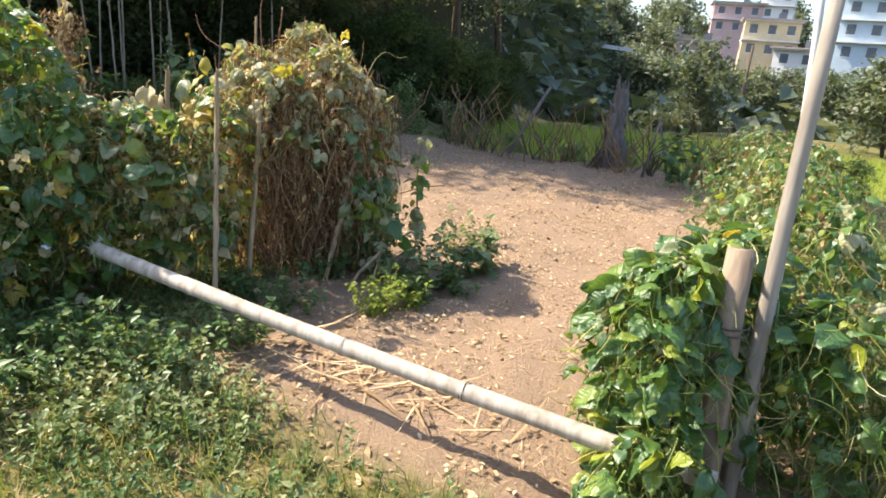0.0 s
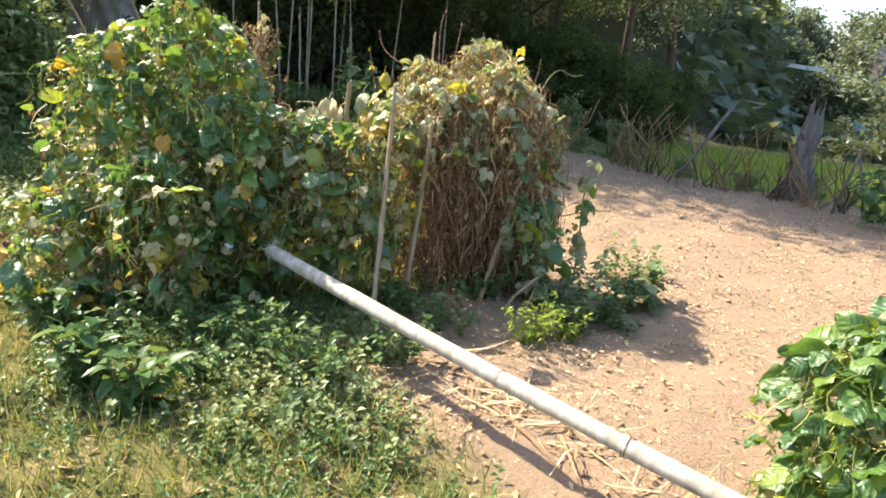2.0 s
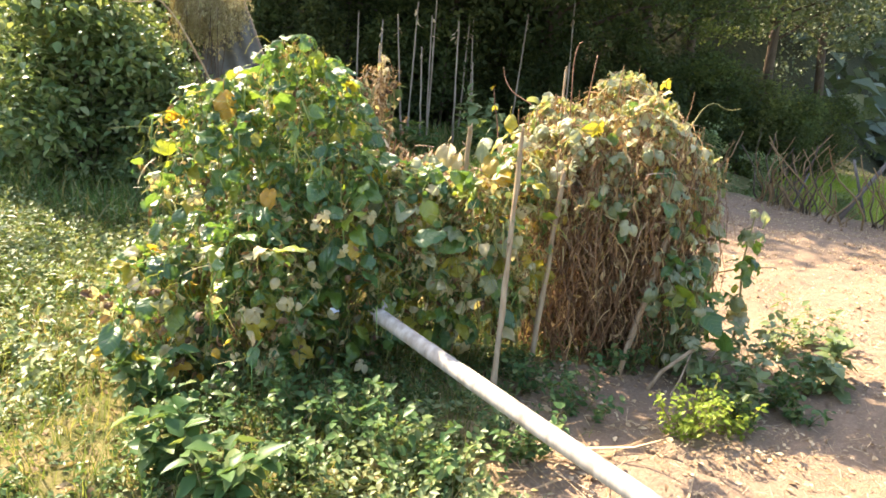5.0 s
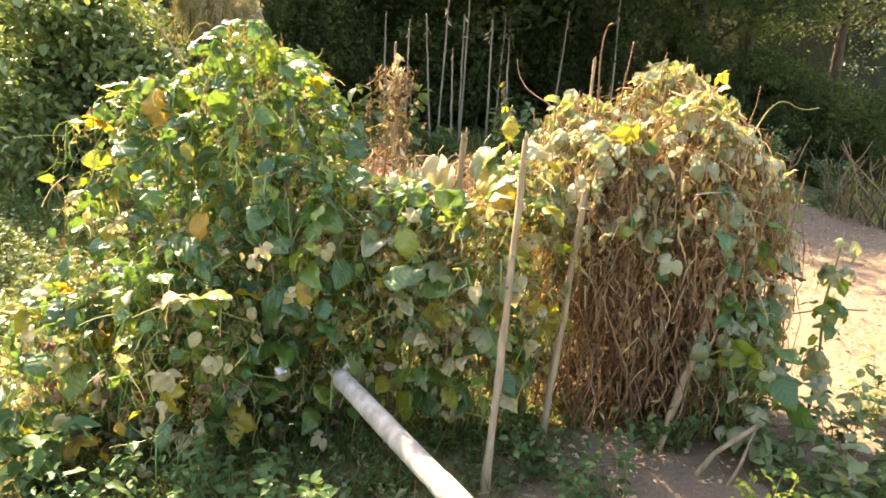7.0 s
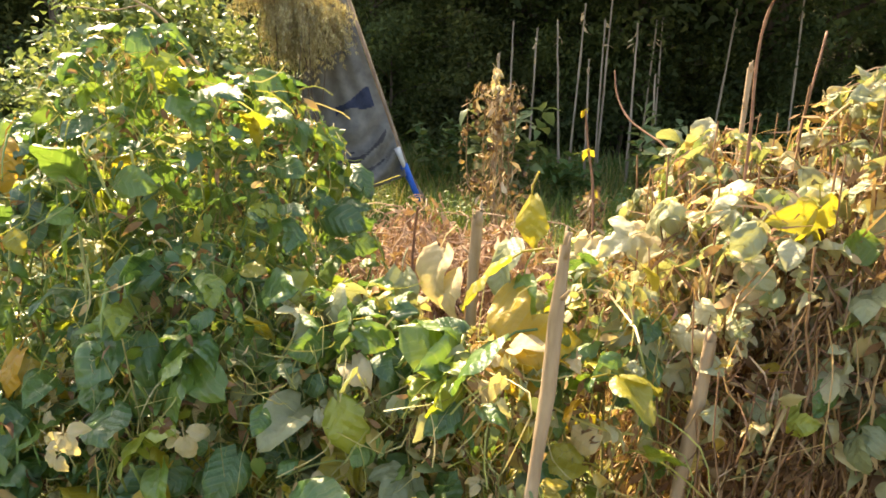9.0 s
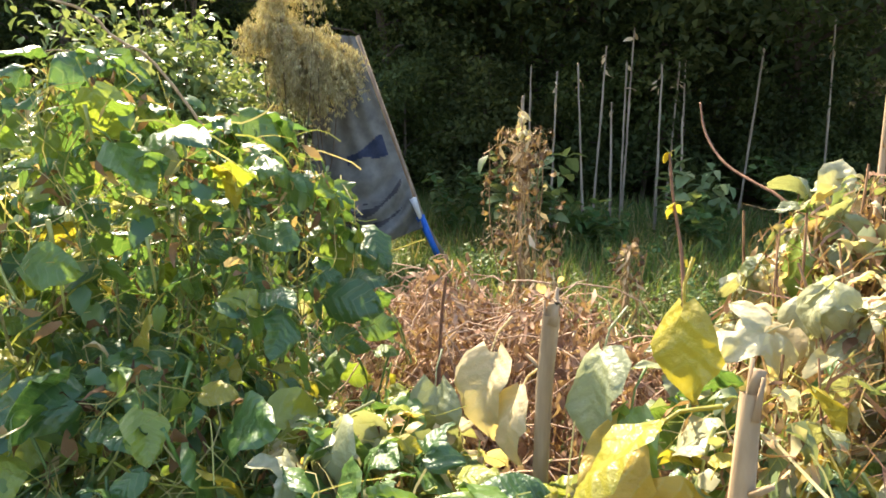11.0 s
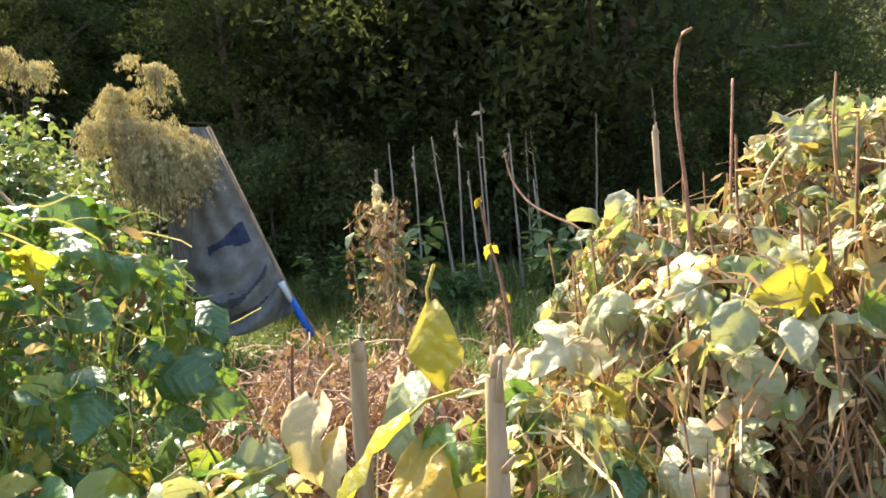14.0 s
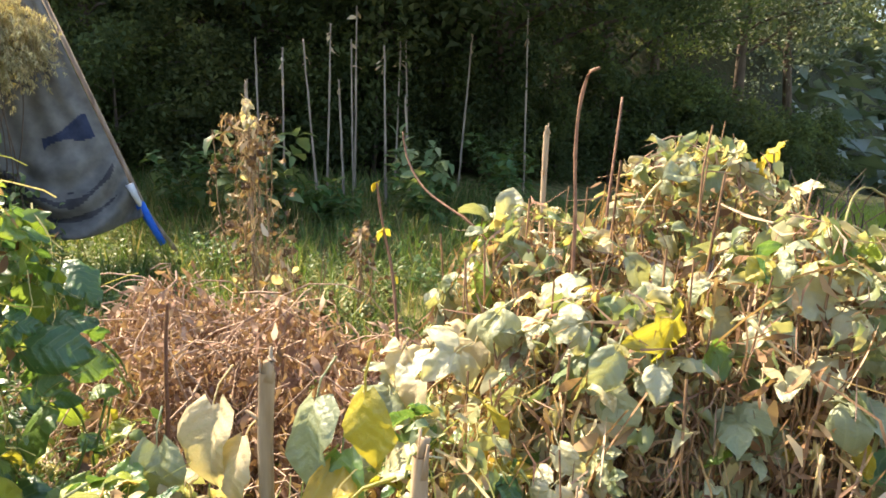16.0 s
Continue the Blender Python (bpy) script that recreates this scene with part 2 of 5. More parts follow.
def ground_mat():
    m, nt, p, out = mat_base("ground")
    big, mid, fine = noise_node(nt, 0.9, 5), noise_node(nt, 7.0, 6), noise_node(nt, 60.0, 6, 0.7)
    soil = ramp(nt, [(0.28, (0.125, 0.08, 0.05)), (0.5, (0.25, 0.17, 0.11)), (0.72, (0.37, 0.27, 0.185))])
    nt.links.new(fine.outputs[0], soil.inputs[0])
    soil2 = mix_col(nt, soil.outputs[0], (0.30, 0.21, 0.14), big.outputs[0])
    turf = ramp(nt, [(0.3, (0.06, 0.07, 0.02)), (0.5, (0.14, 0.13, 0.045)), (0.7, (0.28, 0.21, 0.10))])
    nt.links.new(mid.outputs[0], turf.inputs[0])
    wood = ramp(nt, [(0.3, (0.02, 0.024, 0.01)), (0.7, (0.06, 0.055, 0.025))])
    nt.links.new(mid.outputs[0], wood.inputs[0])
    vc = nt.nodes.new("ShaderNodeVertexColor")
    vc.layer_name = "cover"
    sep = nt.nodes.new("ShaderNodeSeparateColor")
    nt.links.new(vc.outputs[0], sep.inputs[0])
    col = mix_col(nt, soil2, turf.outputs[0], sep.outputs[0])
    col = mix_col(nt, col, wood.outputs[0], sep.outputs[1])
    col = mix_col(nt, col, (0.24, 0.25, 0.05), sep.outputs[2])
    nt.links.new(col, p.inputs["Base Color"])
    p.inputs["Roughness"].default_value = 0.95
    p.inputs["Specular IOR Level"].default_value = 0.1
    bump(nt, p, fine.outputs[0], 0.8, 0.02)
    return m


# ---- building helpers ----
def mesh_from(name, verts, faces, mats):
    me = bpy.data.meshes.new(name)
    me.from_pydata([tuple(v) for v in verts], [], [tuple(f) for f in faces])
    for mt in mats if isinstance(mats, (list, tuple)) else [mats]:
        me.materials.append(mt)
    me.update()
    return me


def part_mesh(name, me, parent, label="", kind=""):
    ob = new(name, me)
    ob.parent = parent
    return tagged(ob, label, "", "", kind)


def empty(name, at, label, category, group="", kind=""):
    ob = new(name)
    ob.location = at
    ob.empty_display_size = 0.1
    return tagged(ob, label, category, group, kind)


class Soup:
    """Vertices and faces gathered into one mesh."""

    def __init__(self):
        self.v, self.f, self.n = [], [], 0

    def add(self, v, f):
        self.v.append(np.asarray(v, float))
        self.f += [tuple(i + self.n for i in q) for q in f]
        self.n += len(v)

    def tube(self, pts, r0, r1, sides=6, wob=0.0, cap=True):
        pts = np.asarray(pts, float)
        k = len(pts)
        rings = []
        for i in range(k):
            d = pts[min(i + 1, k - 1)] - pts[max(i - 1, 0)]
            d = d / (np.linalg.norm(d) + 1e-9)
            a = np.cross(d, (0.31, 0.17, 0.93) if abs(d[2]) < 0.9 else (0.93, 0.2, 0.1))
            a /= np.linalg.norm(a) + 1e-9
            b = np.cross(d, a)
            r = r0 + (r1 - r0) * i / max(k - 1, 1)
            r *= 1 + wob * rng.normal()
            ang = np.arange(sides) * 2 * np.pi / sides
            rr = r * (1 + wob * rng.normal(size=sides))
            rings.append(pts[i] + np.outer(np.cos(ang) * rr, a) + np.outer(np.sin(ang) * rr, b))
        v = np.concatenate(rings)
        f = [(i * sides + j, i * sides + (j + 1) % sides, (i + 1) * sides + (j + 1) % sides, (i + 1) * sides + j) for i in range(k - 1) for j in range(sides)]
        if cap:
            f += [tuple(range(sides))[::-1], tuple((k - 1) * sides + j for j in range(sides))]
        self.add(v, f)

    def mesh(self, name, mats, smooth=True):
        me = mesh_from(name, np.concatenate(self.v), self.f, mats)
        if smooth:
            me.polygons.foreach_set("use_smooth", [True] * len(me.polygons))
        return me


def rot_arrays(yaw, pitch, roll):
    """N rotation matrices Rz(yaw) Rx(pitch) Ry(roll)."""
    cy, sy, cp, sp, cr, sr = np.cos(yaw), np.sin(yaw), np.cos(pitch), np.sin(pitch), np.cos(roll), np.sin(roll)
    z, o = np.zeros_like(yaw), np.ones_like(yaw)
    Z = np.stack([np.stack([cy, -sy, z], -1), np.stack([sy, cy, z], -1), np.stack([z, z, o], -1)], -2)
    X = np.stack([np.stack([o, z, z], -1), np.stack([z, cp, -sp], -1), np.stack([z, sp, cp], -1)], -2)
    Y = np.stack([np.stack([cr, z, sr], -1), np.stack([z, o, z], -1), np.stack([-sr, z, cr], -1)], -2)
    return Z @ X @ Y


def strewn(name, shapes, pos, yaw, pitch, roll, size, material):
    """One mesh of many copies of the small shapes (verts, faces)."""
    pos, size = np.asarray(pos, float), np.asarray(size, float)
    R = rot_arrays(np.asarray(yaw, float), np.asarray(pitch, float), np.asarray(roll, float))
    which = rng.integers(0, len(shapes), len(pos))
    loops, starts, totals, V, off, lo = [], [], [], [], 0, 0
    for k, (sv, sf) in enumerate(shapes):
        ids = np.nonzero(which == k)[0]
        if not len(ids):
            continue
        sv = np.asarray(sv, float)
        sc = size[ids][:, None, None] if size.ndim == 1 else size[ids][:, None, :]
        v = np.einsum("nij,nkj->nki", R[ids], sv[None] * sc) + pos[ids][:, None]
        V.append(v.reshape(-1, 3))
        flat = np.concatenate([np.array(f) for f in sf])
        lens = np.array([len(f) for f in sf])
        base = off + np.arange(len(ids)) * len(sv)
        loops.append((flat[None] + base[:, None]).ravel())
        totals.append(np.tile(lens, len(ids)))
        off += len(ids) * len(sv)
    V, loops, totals = np.concatenate(V), np.concatenate(loops), np.concatenate(totals)
    starts = np.concatenate([[0], np.cumsum(totals)[:-1]])
    me = bpy.data.meshes.new(name)
    me.vertices.add(len(V))
    me.vertices.foreach_set("co", V.ravel())
    me.loops.add(len(loops))
    me.loops.foreach_set("vertex_index", loops.astype(np.int32))
    me.polygons.add(len(totals))
    me.polygons.foreach_set("loop_start", starts.astype(np.int32))
    me.polygons.foreach_set("loop_total", totals.astype(np.int32))
    me.materials.append(material)
    me.update(calc_edges=True)
    return me


def smooth_step(a, b, x):
    t = np.clip((x - a) / (b - a), 0, 1)
    return t * t * (3 - 2 * t)


# ---- the lie of the land ----
def foot_line(x):
    """How far ahead the wooded slope begins."""
    return np.interp(x, (-60, -20, -9, -2, 2, 8, 16, 40), (2, 8, 11.5, 15.5, 20, 31, 52, 150))


def wobble(x, y, s):
    return np.sin(x * 1.7 * s + 1.3 * np.sin(y * 1.1 * s)) * np.cos(y * 1.5 * s + np.sin(x * 0.9 * s))


def land(x, y):
    x, y = np.asarray(x, float), np.asarray(y, float)
    z = 0.02 + 0.035 * np.clip(-x - 1.5, 0, 8) + 0.05 * np.clip(y - 6.5, 0, 7) * smooth_step(0.5, -3, x)
    z = z - 0.03 * np.clip(x, 0, 6)
    edge = 11.3 - 0.22 * np.clip(x, 0, 40)
    z = z - 0.3 * smooth_step(0.2, 1.4, y - edge) * smooth_step(-1.5, 0.5, x)
    z = z - 3.5 * smooth_step(22, 44, y) * smooth_step(-2, 6, x)
    over = y - foot_line(x)
    z = z + 13 * smooth_step(0, 26, over) * smooth_step(60, 10, x)
    z = z + (10 * smooth_step(50, 190, y + 0.1 * x) + 7 * smooth_step(190, 360, y + 0.1 * x)) * smooth_step(0, 25, x)
    z = z + 0.035 * wobble(x, y, 0.9) + 0.018 * wobble(x + 3, y - 1, 3.1)
    return z + 0.25 * wobble(x, y, 0.21) * smooth_step(14, 25, np.hypot(x, y))


def land1(x, y):
    return float(land(x, y))


def turf_at(x, y):
    """1 where grass grows, 0 on the bare dug soil."""
    x, y = np.asarray(x, float), np.asarray(y, float)
    border = np.interp(y, (-6, 1.6, 2.3, 3.0, 4.4, 6.0, 11.0), (4.0, 1.3, -0.35, -1.1, -1.0, -1.3, -2.0))
    m = smooth_step(0.35, -0.35, x - border + 0.25 * wobble(x, y, 2.3) + 0.12 * wobble(y, x, 6.1))
    right = smooth_step(1.6, 2.3, x - 0.28 * (y - 3) + 0.2 * wobble(x, y, 2.0))
    return np.maximum(np.maximum(m, right), smooth_step(11.0, 12.2, y + 0.22 * x))


def build_ground():
    def axis(a, b, fine0, fine1, step):
        out, p = [], fine0
        s = step
        while p > a:
            s *= 1.16
            p -= s
            out.append(max(p, a))
        out = out[::-1] + list(np.arange(fine0, fine1, step))
        p, s = fine1, step
        while p < b:
            out.append(p)
            s *= 1.16
            p += s
        return np.array(out + [b])
    xs, ys = axis(-420, 420, -8, 6, 0.09), axis(-300, 460, 0.5, 13, 0.09)
    X, Y = np.meshgrid(xs, ys)
    Z = land(X, Y)
    near = smooth_step(14, 6, np.hypot(X, Y - 5))
    bare = 1 - turf_at(X, Y)
    Z += near * bare * rng.normal(0, 0.010, Z.shape)
    nx, ny = len(xs), len(ys)
    v = np.stack([X, Y, Z], -1).reshape(-1, 3)
    idx = np.arange(nx * ny).reshape(ny, nx)
    f = np.stack([idx[:-1, :-1], idx[:-1, 1:], idx[1:, 1:], idx[1:, :-1]], -1).reshape(-1, 4)
    me = bpy.data.meshes.new("ground")
    me.vertices.add(len(v))
    me.vertices.foreach_set("co", v.ravel())
    me.loops.add(f.size)
    me.loops.foreach_set("vertex_index", f.ravel().astype(np.int32))
    me.polygons.add(len(f))
    me.polygons.foreach_set("loop_start", (np.arange(len(f)) * 4).astype(np.int32))
    me.polygons.foreach_set("loop_total", np.full(len(f), 4, np.int32))
    me.materials.append(ground_mat())
    me.update(calc_edges=True)
    me.polygons.foreach_set("use_smooth", [True] * len(f))
    cov = me.color_attributes.new("cover", "FLOAT_COLOR", "POINT")
    turf = turf_at(X, Y).ravel()
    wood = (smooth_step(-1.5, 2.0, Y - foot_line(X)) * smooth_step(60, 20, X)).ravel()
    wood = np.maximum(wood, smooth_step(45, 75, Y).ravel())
    terrace = (smooth_step(13.0, 13.4, Y + 0.22 * X) * smooth_step(21.5, 20.5, Y + 0.22 * X) * smooth_step(0.5, 2, X)).ravel()
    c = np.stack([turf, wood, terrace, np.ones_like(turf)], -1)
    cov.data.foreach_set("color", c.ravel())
    ob = new("ground", me)
    return tagged(ob, "bare tan dug soil running into rough grass and a wooded slope", "ground", "", "structure")


build_ground()


# ---- leaf and pod shapes ----
def leaflet(length, width, fold, curl, twist=0.0, nl=8):
    """A pointed heart-shaped leaf along +y, folded at its midrib, curled and puckered."""
    v, f = [], []
    fine = nl == 8
    prof = (0.30, 0.82, 0.99, 1.0, 0.93, 0.80, 0.62, 0.38, 0.03) if fine else (0.36, 1.0, 0.9, 0.55, 0.05)
    back = (-0.13, -0.07, -0.02) + (0.0,) * 6
    across = (-1.0, -0.72, -0.38, 0.0, 0.38, 0.72, 1.0) if fine else (-1.0, -0.55, 0.0, 0.55, 1.0)
    wide = len(across)
    ph = rng.uniform(0, 6.28, 3)
    for i in range(nl + 1):
        t = i / nl
        w = width / 2 * prof[i] * (1 + 0.05 * rng.normal())
        ang = curl * t
        y = length * (math.sin(ang) / ang if abs(curl) > 1e-4 and ang else 1.0) * t
        z = -length * t * (1 - math.cos(ang)) / ang if ang else 0.0
        tw = twist * t
        for sx in across:
            x = sx * w * (1 + 0.04 * rng.normal())
            dz = abs(sx) * w * fold - (0.22 * w if abs(sx) == 1.0 else 0.0)
            dz += length * (0.06 * abs(sx) * math.sin(9 * t + 2.2 * sx + ph[0]) + 0.04 * math.sin(5 * t - 3 * sx + ph[1]) + 0.022 * math.sin(17 * t + 8 * abs(sx) + ph[2]) + 0.012 * rng.normal() * (sx != 0))
            v.append((x * math.cos(tw), y + abs(sx) * back[i] * length, z + dz + x * math.sin(tw)))
    for i in range(nl):
        for j in range(wide - 1):
            a = i * wide + j
            f.append((a, a + 1, a + wide + 1, a + wide))
    return np.array(v), f


def put(v, m):
    return np.array([m @ Vector(p) for p in v])


def bean_leaf_mesh(name, mat, three, size, fold, curl):
    """One bean leaf: a leaf stalk with one leaflet or three."""
    s = Soup()
    s.tube([(0, -0.55 * size, -0.10 * size), (0, -0.25 * size, 0.02 * size), (0, 0, 0)], 0.0022, 0.0016, 4, cap=False)
    v, f = leaflet(size, size * 0.78, fold, curl, rng.normal(0, 0.25))
    s.add(v, f)
    if three:
        for side in (-1, 1):
            v, f = leaflet(size * 0.9, size * 0.68, fold, curl * 1.1, rng.normal(0, 0.25))
            s.add(put(v, pose(side * 0.012, -0.10 * size, 0, -12 + rng.normal(0, 8), side * 14, -side * (78 + rng.normal(0, 8)))), f)
    return s.mesh(name, [mat])


def leaf_set(mat, count, lo, hi, fold=(0.1, 0.5), curl=(0.2, 1.2), three=0.5):
    return [bean_leaf_mesh("leaf", mat, rng.random() < three, rng.uniform(lo, hi), rng.uniform(*fold), rng.uniform(*curl)) for _ in range(count)]


BUDS = [leaflet(1.0, w, f, c, t, 4) for w, f, c, t in ((0.7, 0.3, 0.8, 0.2), (0.5, 0.8, 1.4, -0.4), (0.75, 0.1, 0.4, 0.0), (0.4, 1.0, 2.0, 0.6))]
STRANDS = leaf_mat("bean_strands", [(0.0, (0.17, 0.21, 0.05)), (0.5, (0.34, 0.34, 0.10)), (1.0, (0.54, 0.44, 0.22))], glow=0.3, per="island", veins=False, spots=0.1, spec=0.3)
LEAF_GREEN = leaf_set(GREEN, 12, 0.085, 0.135, (0.05, 0.4), (0.2, 1.1), 0.4)
LEAF_YELLOW = leaf_set(YELLOW, 5, 0.075, 0.12, three=0.2)
LEAF_SAGE = leaf_set(SAGE, 8, 0.07, 0.115, (0.2, 0.7), (0.5, 1.6), 0.4)
LEAF_CREAM = leaf_set(CREAM, 5, 0.06, 0.10, (0.3, 0.8), (0.6, 1.8), 0.2)
LEAF_BROWN = leaf_set(BROWN, 8, 0.05, 0.085, (0.6, 1.4), (1.2, 3.0), 0.3)


def pod_mesh(mat, length, r, bend):
    s = Soup()
    pts = [(bend * math.sin(t * 2.2) * length * 0.3, bend * 0.15 * length * t * t, -length * t) for t in np.linspace(0, 1, 6)]
    s.tube(pts, r, r * 0.45, 5)
    return s.mesh("pod", [mat])


PODS = [pod_mesh(POD, rng.uniform(0.10, 0.19), rng.uniform(0.0032, 0.0048), rng.uniform(-0.6, 0.6)) for _ in range(6)]
PODS_DRY = [pod_mesh(POD_DRY, rng.uniform(0.08, 0.14), rng.uniform(0.0035, 0.005), rng.uniform(-0.9, 0.9)) for _ in range(5)]


def flat_leaf(w=0.55, fold=0.25, droop=0.25):
    """A cheap six-cornered leaf, one long."""
    v = [(0, 0, 0), (w * 0.5, 0.38, fold * w * 0.5), (0, 0.42, 0), (-w * 0.5, 0.38, fold * w * 0.5), (0, 1.0, -droop), (w * 0.32, 0.75, fold * w * 0.3 - droop * 0.4), (-w * 0.32, 0.75, fold * w * 0.3 - droop * 0.4)]
    return np.array(v), [(0, 1, 2), (0, 2, 3), (2, 1, 5, 4), (2, 4, 6, 3)]


def strip(w, bend, n=3):
    """A thin tapering blade standing up along z, one long."""
    v, f = [], []
    for i in range(n + 1):
        t = i / n
        ww = w * (1 - t) ** 0.7 * 0.5 + 0.0005
        y, z = bend * t * t, t * (1 - 0.25 * bend * t)
        v += [(-ww, y, z), (ww, y, z)]
        if i:
            a = 2 * (i - 1)
            f.append((a, a + 1, a + 3, a + 2))
    return np.array(v), f


def curled(w, turns, n=4):
    """A shrivelled leaf or bean husk: a twisted strip hanging along -z."""
    v, f = [], []
    for i in range(n + 1):
        t = i / n
        ww = w * math.sin(math.pi * (0.12 + 0.8 * t)) * 0.5
        a = turns * t
        v += [(-ww * math.cos(a) + 0.12 * math.sin(3 * t), -ww * math.sin(a), -t), (ww * math.cos(a) + 0.12 * math.sin(3 * t), ww * math.sin(a), -t)]
        if i:
            b = 2 * (i - 1)
            f.append((b, b + 1, b + 3, b + 2))
    return np.array(v), f


FLAT = [flat_leaf(0.62, 0.3, 0.2), flat_leaf(0.5, 0.2, 0.4), flat_leaf(0.7, 0.45, 0.1)]
QUADS = [(np.array([(0, 0, 0), (0.32, 0.5, 0.12), (0, 1.0, -0.2), (-0.32, 0.5, 0.12)]), [(0, 1, 2), (0, 2, 3)])]
TRIS = [(np.array([(0, 0, 0), (0.42, 0.55, 0.1), (-0.18, 1.0, -0.15)]), [(0, 1, 2)]), (np.array([(0, 0, 0), (0.2, 1.0, -0.1), (-0.42, 0.5, 0.12)]), [(0, 1, 2)])]
THREAD = [curled(w, t, 2) for w, t in ((0.045, 1.5), (0.03, -2.0), (0.06, 0.9))]
LOOPS = []
for bow, wide in ((0.22, 0.016), (-0.32, 0.013), (0.08, 0.02), (0.45, 0.012), (-0.12, 0.016)):
    lv, lf = [], []
    for i in range(6):
        t = i / 5
        cx, cy = bow * math.sin(math.pi * t) + 0.03 * math.sin(8 * t + 9 * bow), 0.10 * math.sin(3 * t + 5 * bow)
        lv += [(cx - wide / 2, cy - wide / 3, -t), (cx + wide / 2, cy + wide / 3, -t)]
        if i:
            lf.append((2 * i - 2, 2 * i - 1, 2 * i + 1, 2 * i))
    LOOPS.append((np.array(lv), lf))
FLUFF = [curled(w, t, 2) for w, t in ((0.22, 1.8), (0.14, -2.2), (0.3, 1.1))]
BLADES = [strip(0.05, b, 2) for b in (0.15, 0.45, 0.8, -0.3)]
STRAWS = [strip(0.035, b, 2) for b in (0.05, 0.25, -0.2)]
CURLS = [curled(w, t) for w, t in ((0.32, 2.4), (0.2, 3.2), (0.4, -1.8), (0.12, -3.4))]
SPRIGS = []
for k in range(3):
    sv, sf = [], []
    base = 0
    for j in range(7):
        lv, lf = QUADS[0]
        m = pose(0, 0, 0.16 * j, 25 + rng.normal(0, 15), rng.normal(0, 10), j * 137 + rng.normal(0, 20))
        lv = put(lv * (0.46 - 0.03 * j), m)
        sv.append(lv)
        sf += [tuple(i + base for i in q) for q in lf]
        base += len(lv)
    SPRIGS.append((np.concatenate(sv), sf))


def vine(s, a, b, r=0.004, sag=0.12, n=7, wild=0.05):
    a, b = np.asarray(a, float), np.asarray(b, float)
    ph = rng.uniform(0, 6.28, 2)
    L = np.linalg.norm(b - a)
    pts = []
    for t in np.linspace(0, 1, n):
        p = a + (b - a) * t
        p = p + np.array([math.sin(5 * t + ph[0]), math.cos(4 * t + ph[1]), 0]) * wild * L * math.sin(math.pi * min(t + 0.1, 1))
        p[2] += sag * L * math.sin(math.pi * t)
        pts.append(p)
    s.tube(pts, r, r * 0.55, 4, cap=False)
    return pts


def place_part(name, me, parent, p, yaw, pitch, roll, size=1.0):
    ob = new(name, me)
    ob.parent = parent
    ob.matrix_local = Matrix.Translation(p) @ Euler((pitch, roll, yaw)).to_matrix().to_4x4() @ Matrix.Diagonal((size, size, size, 1))
    return ob


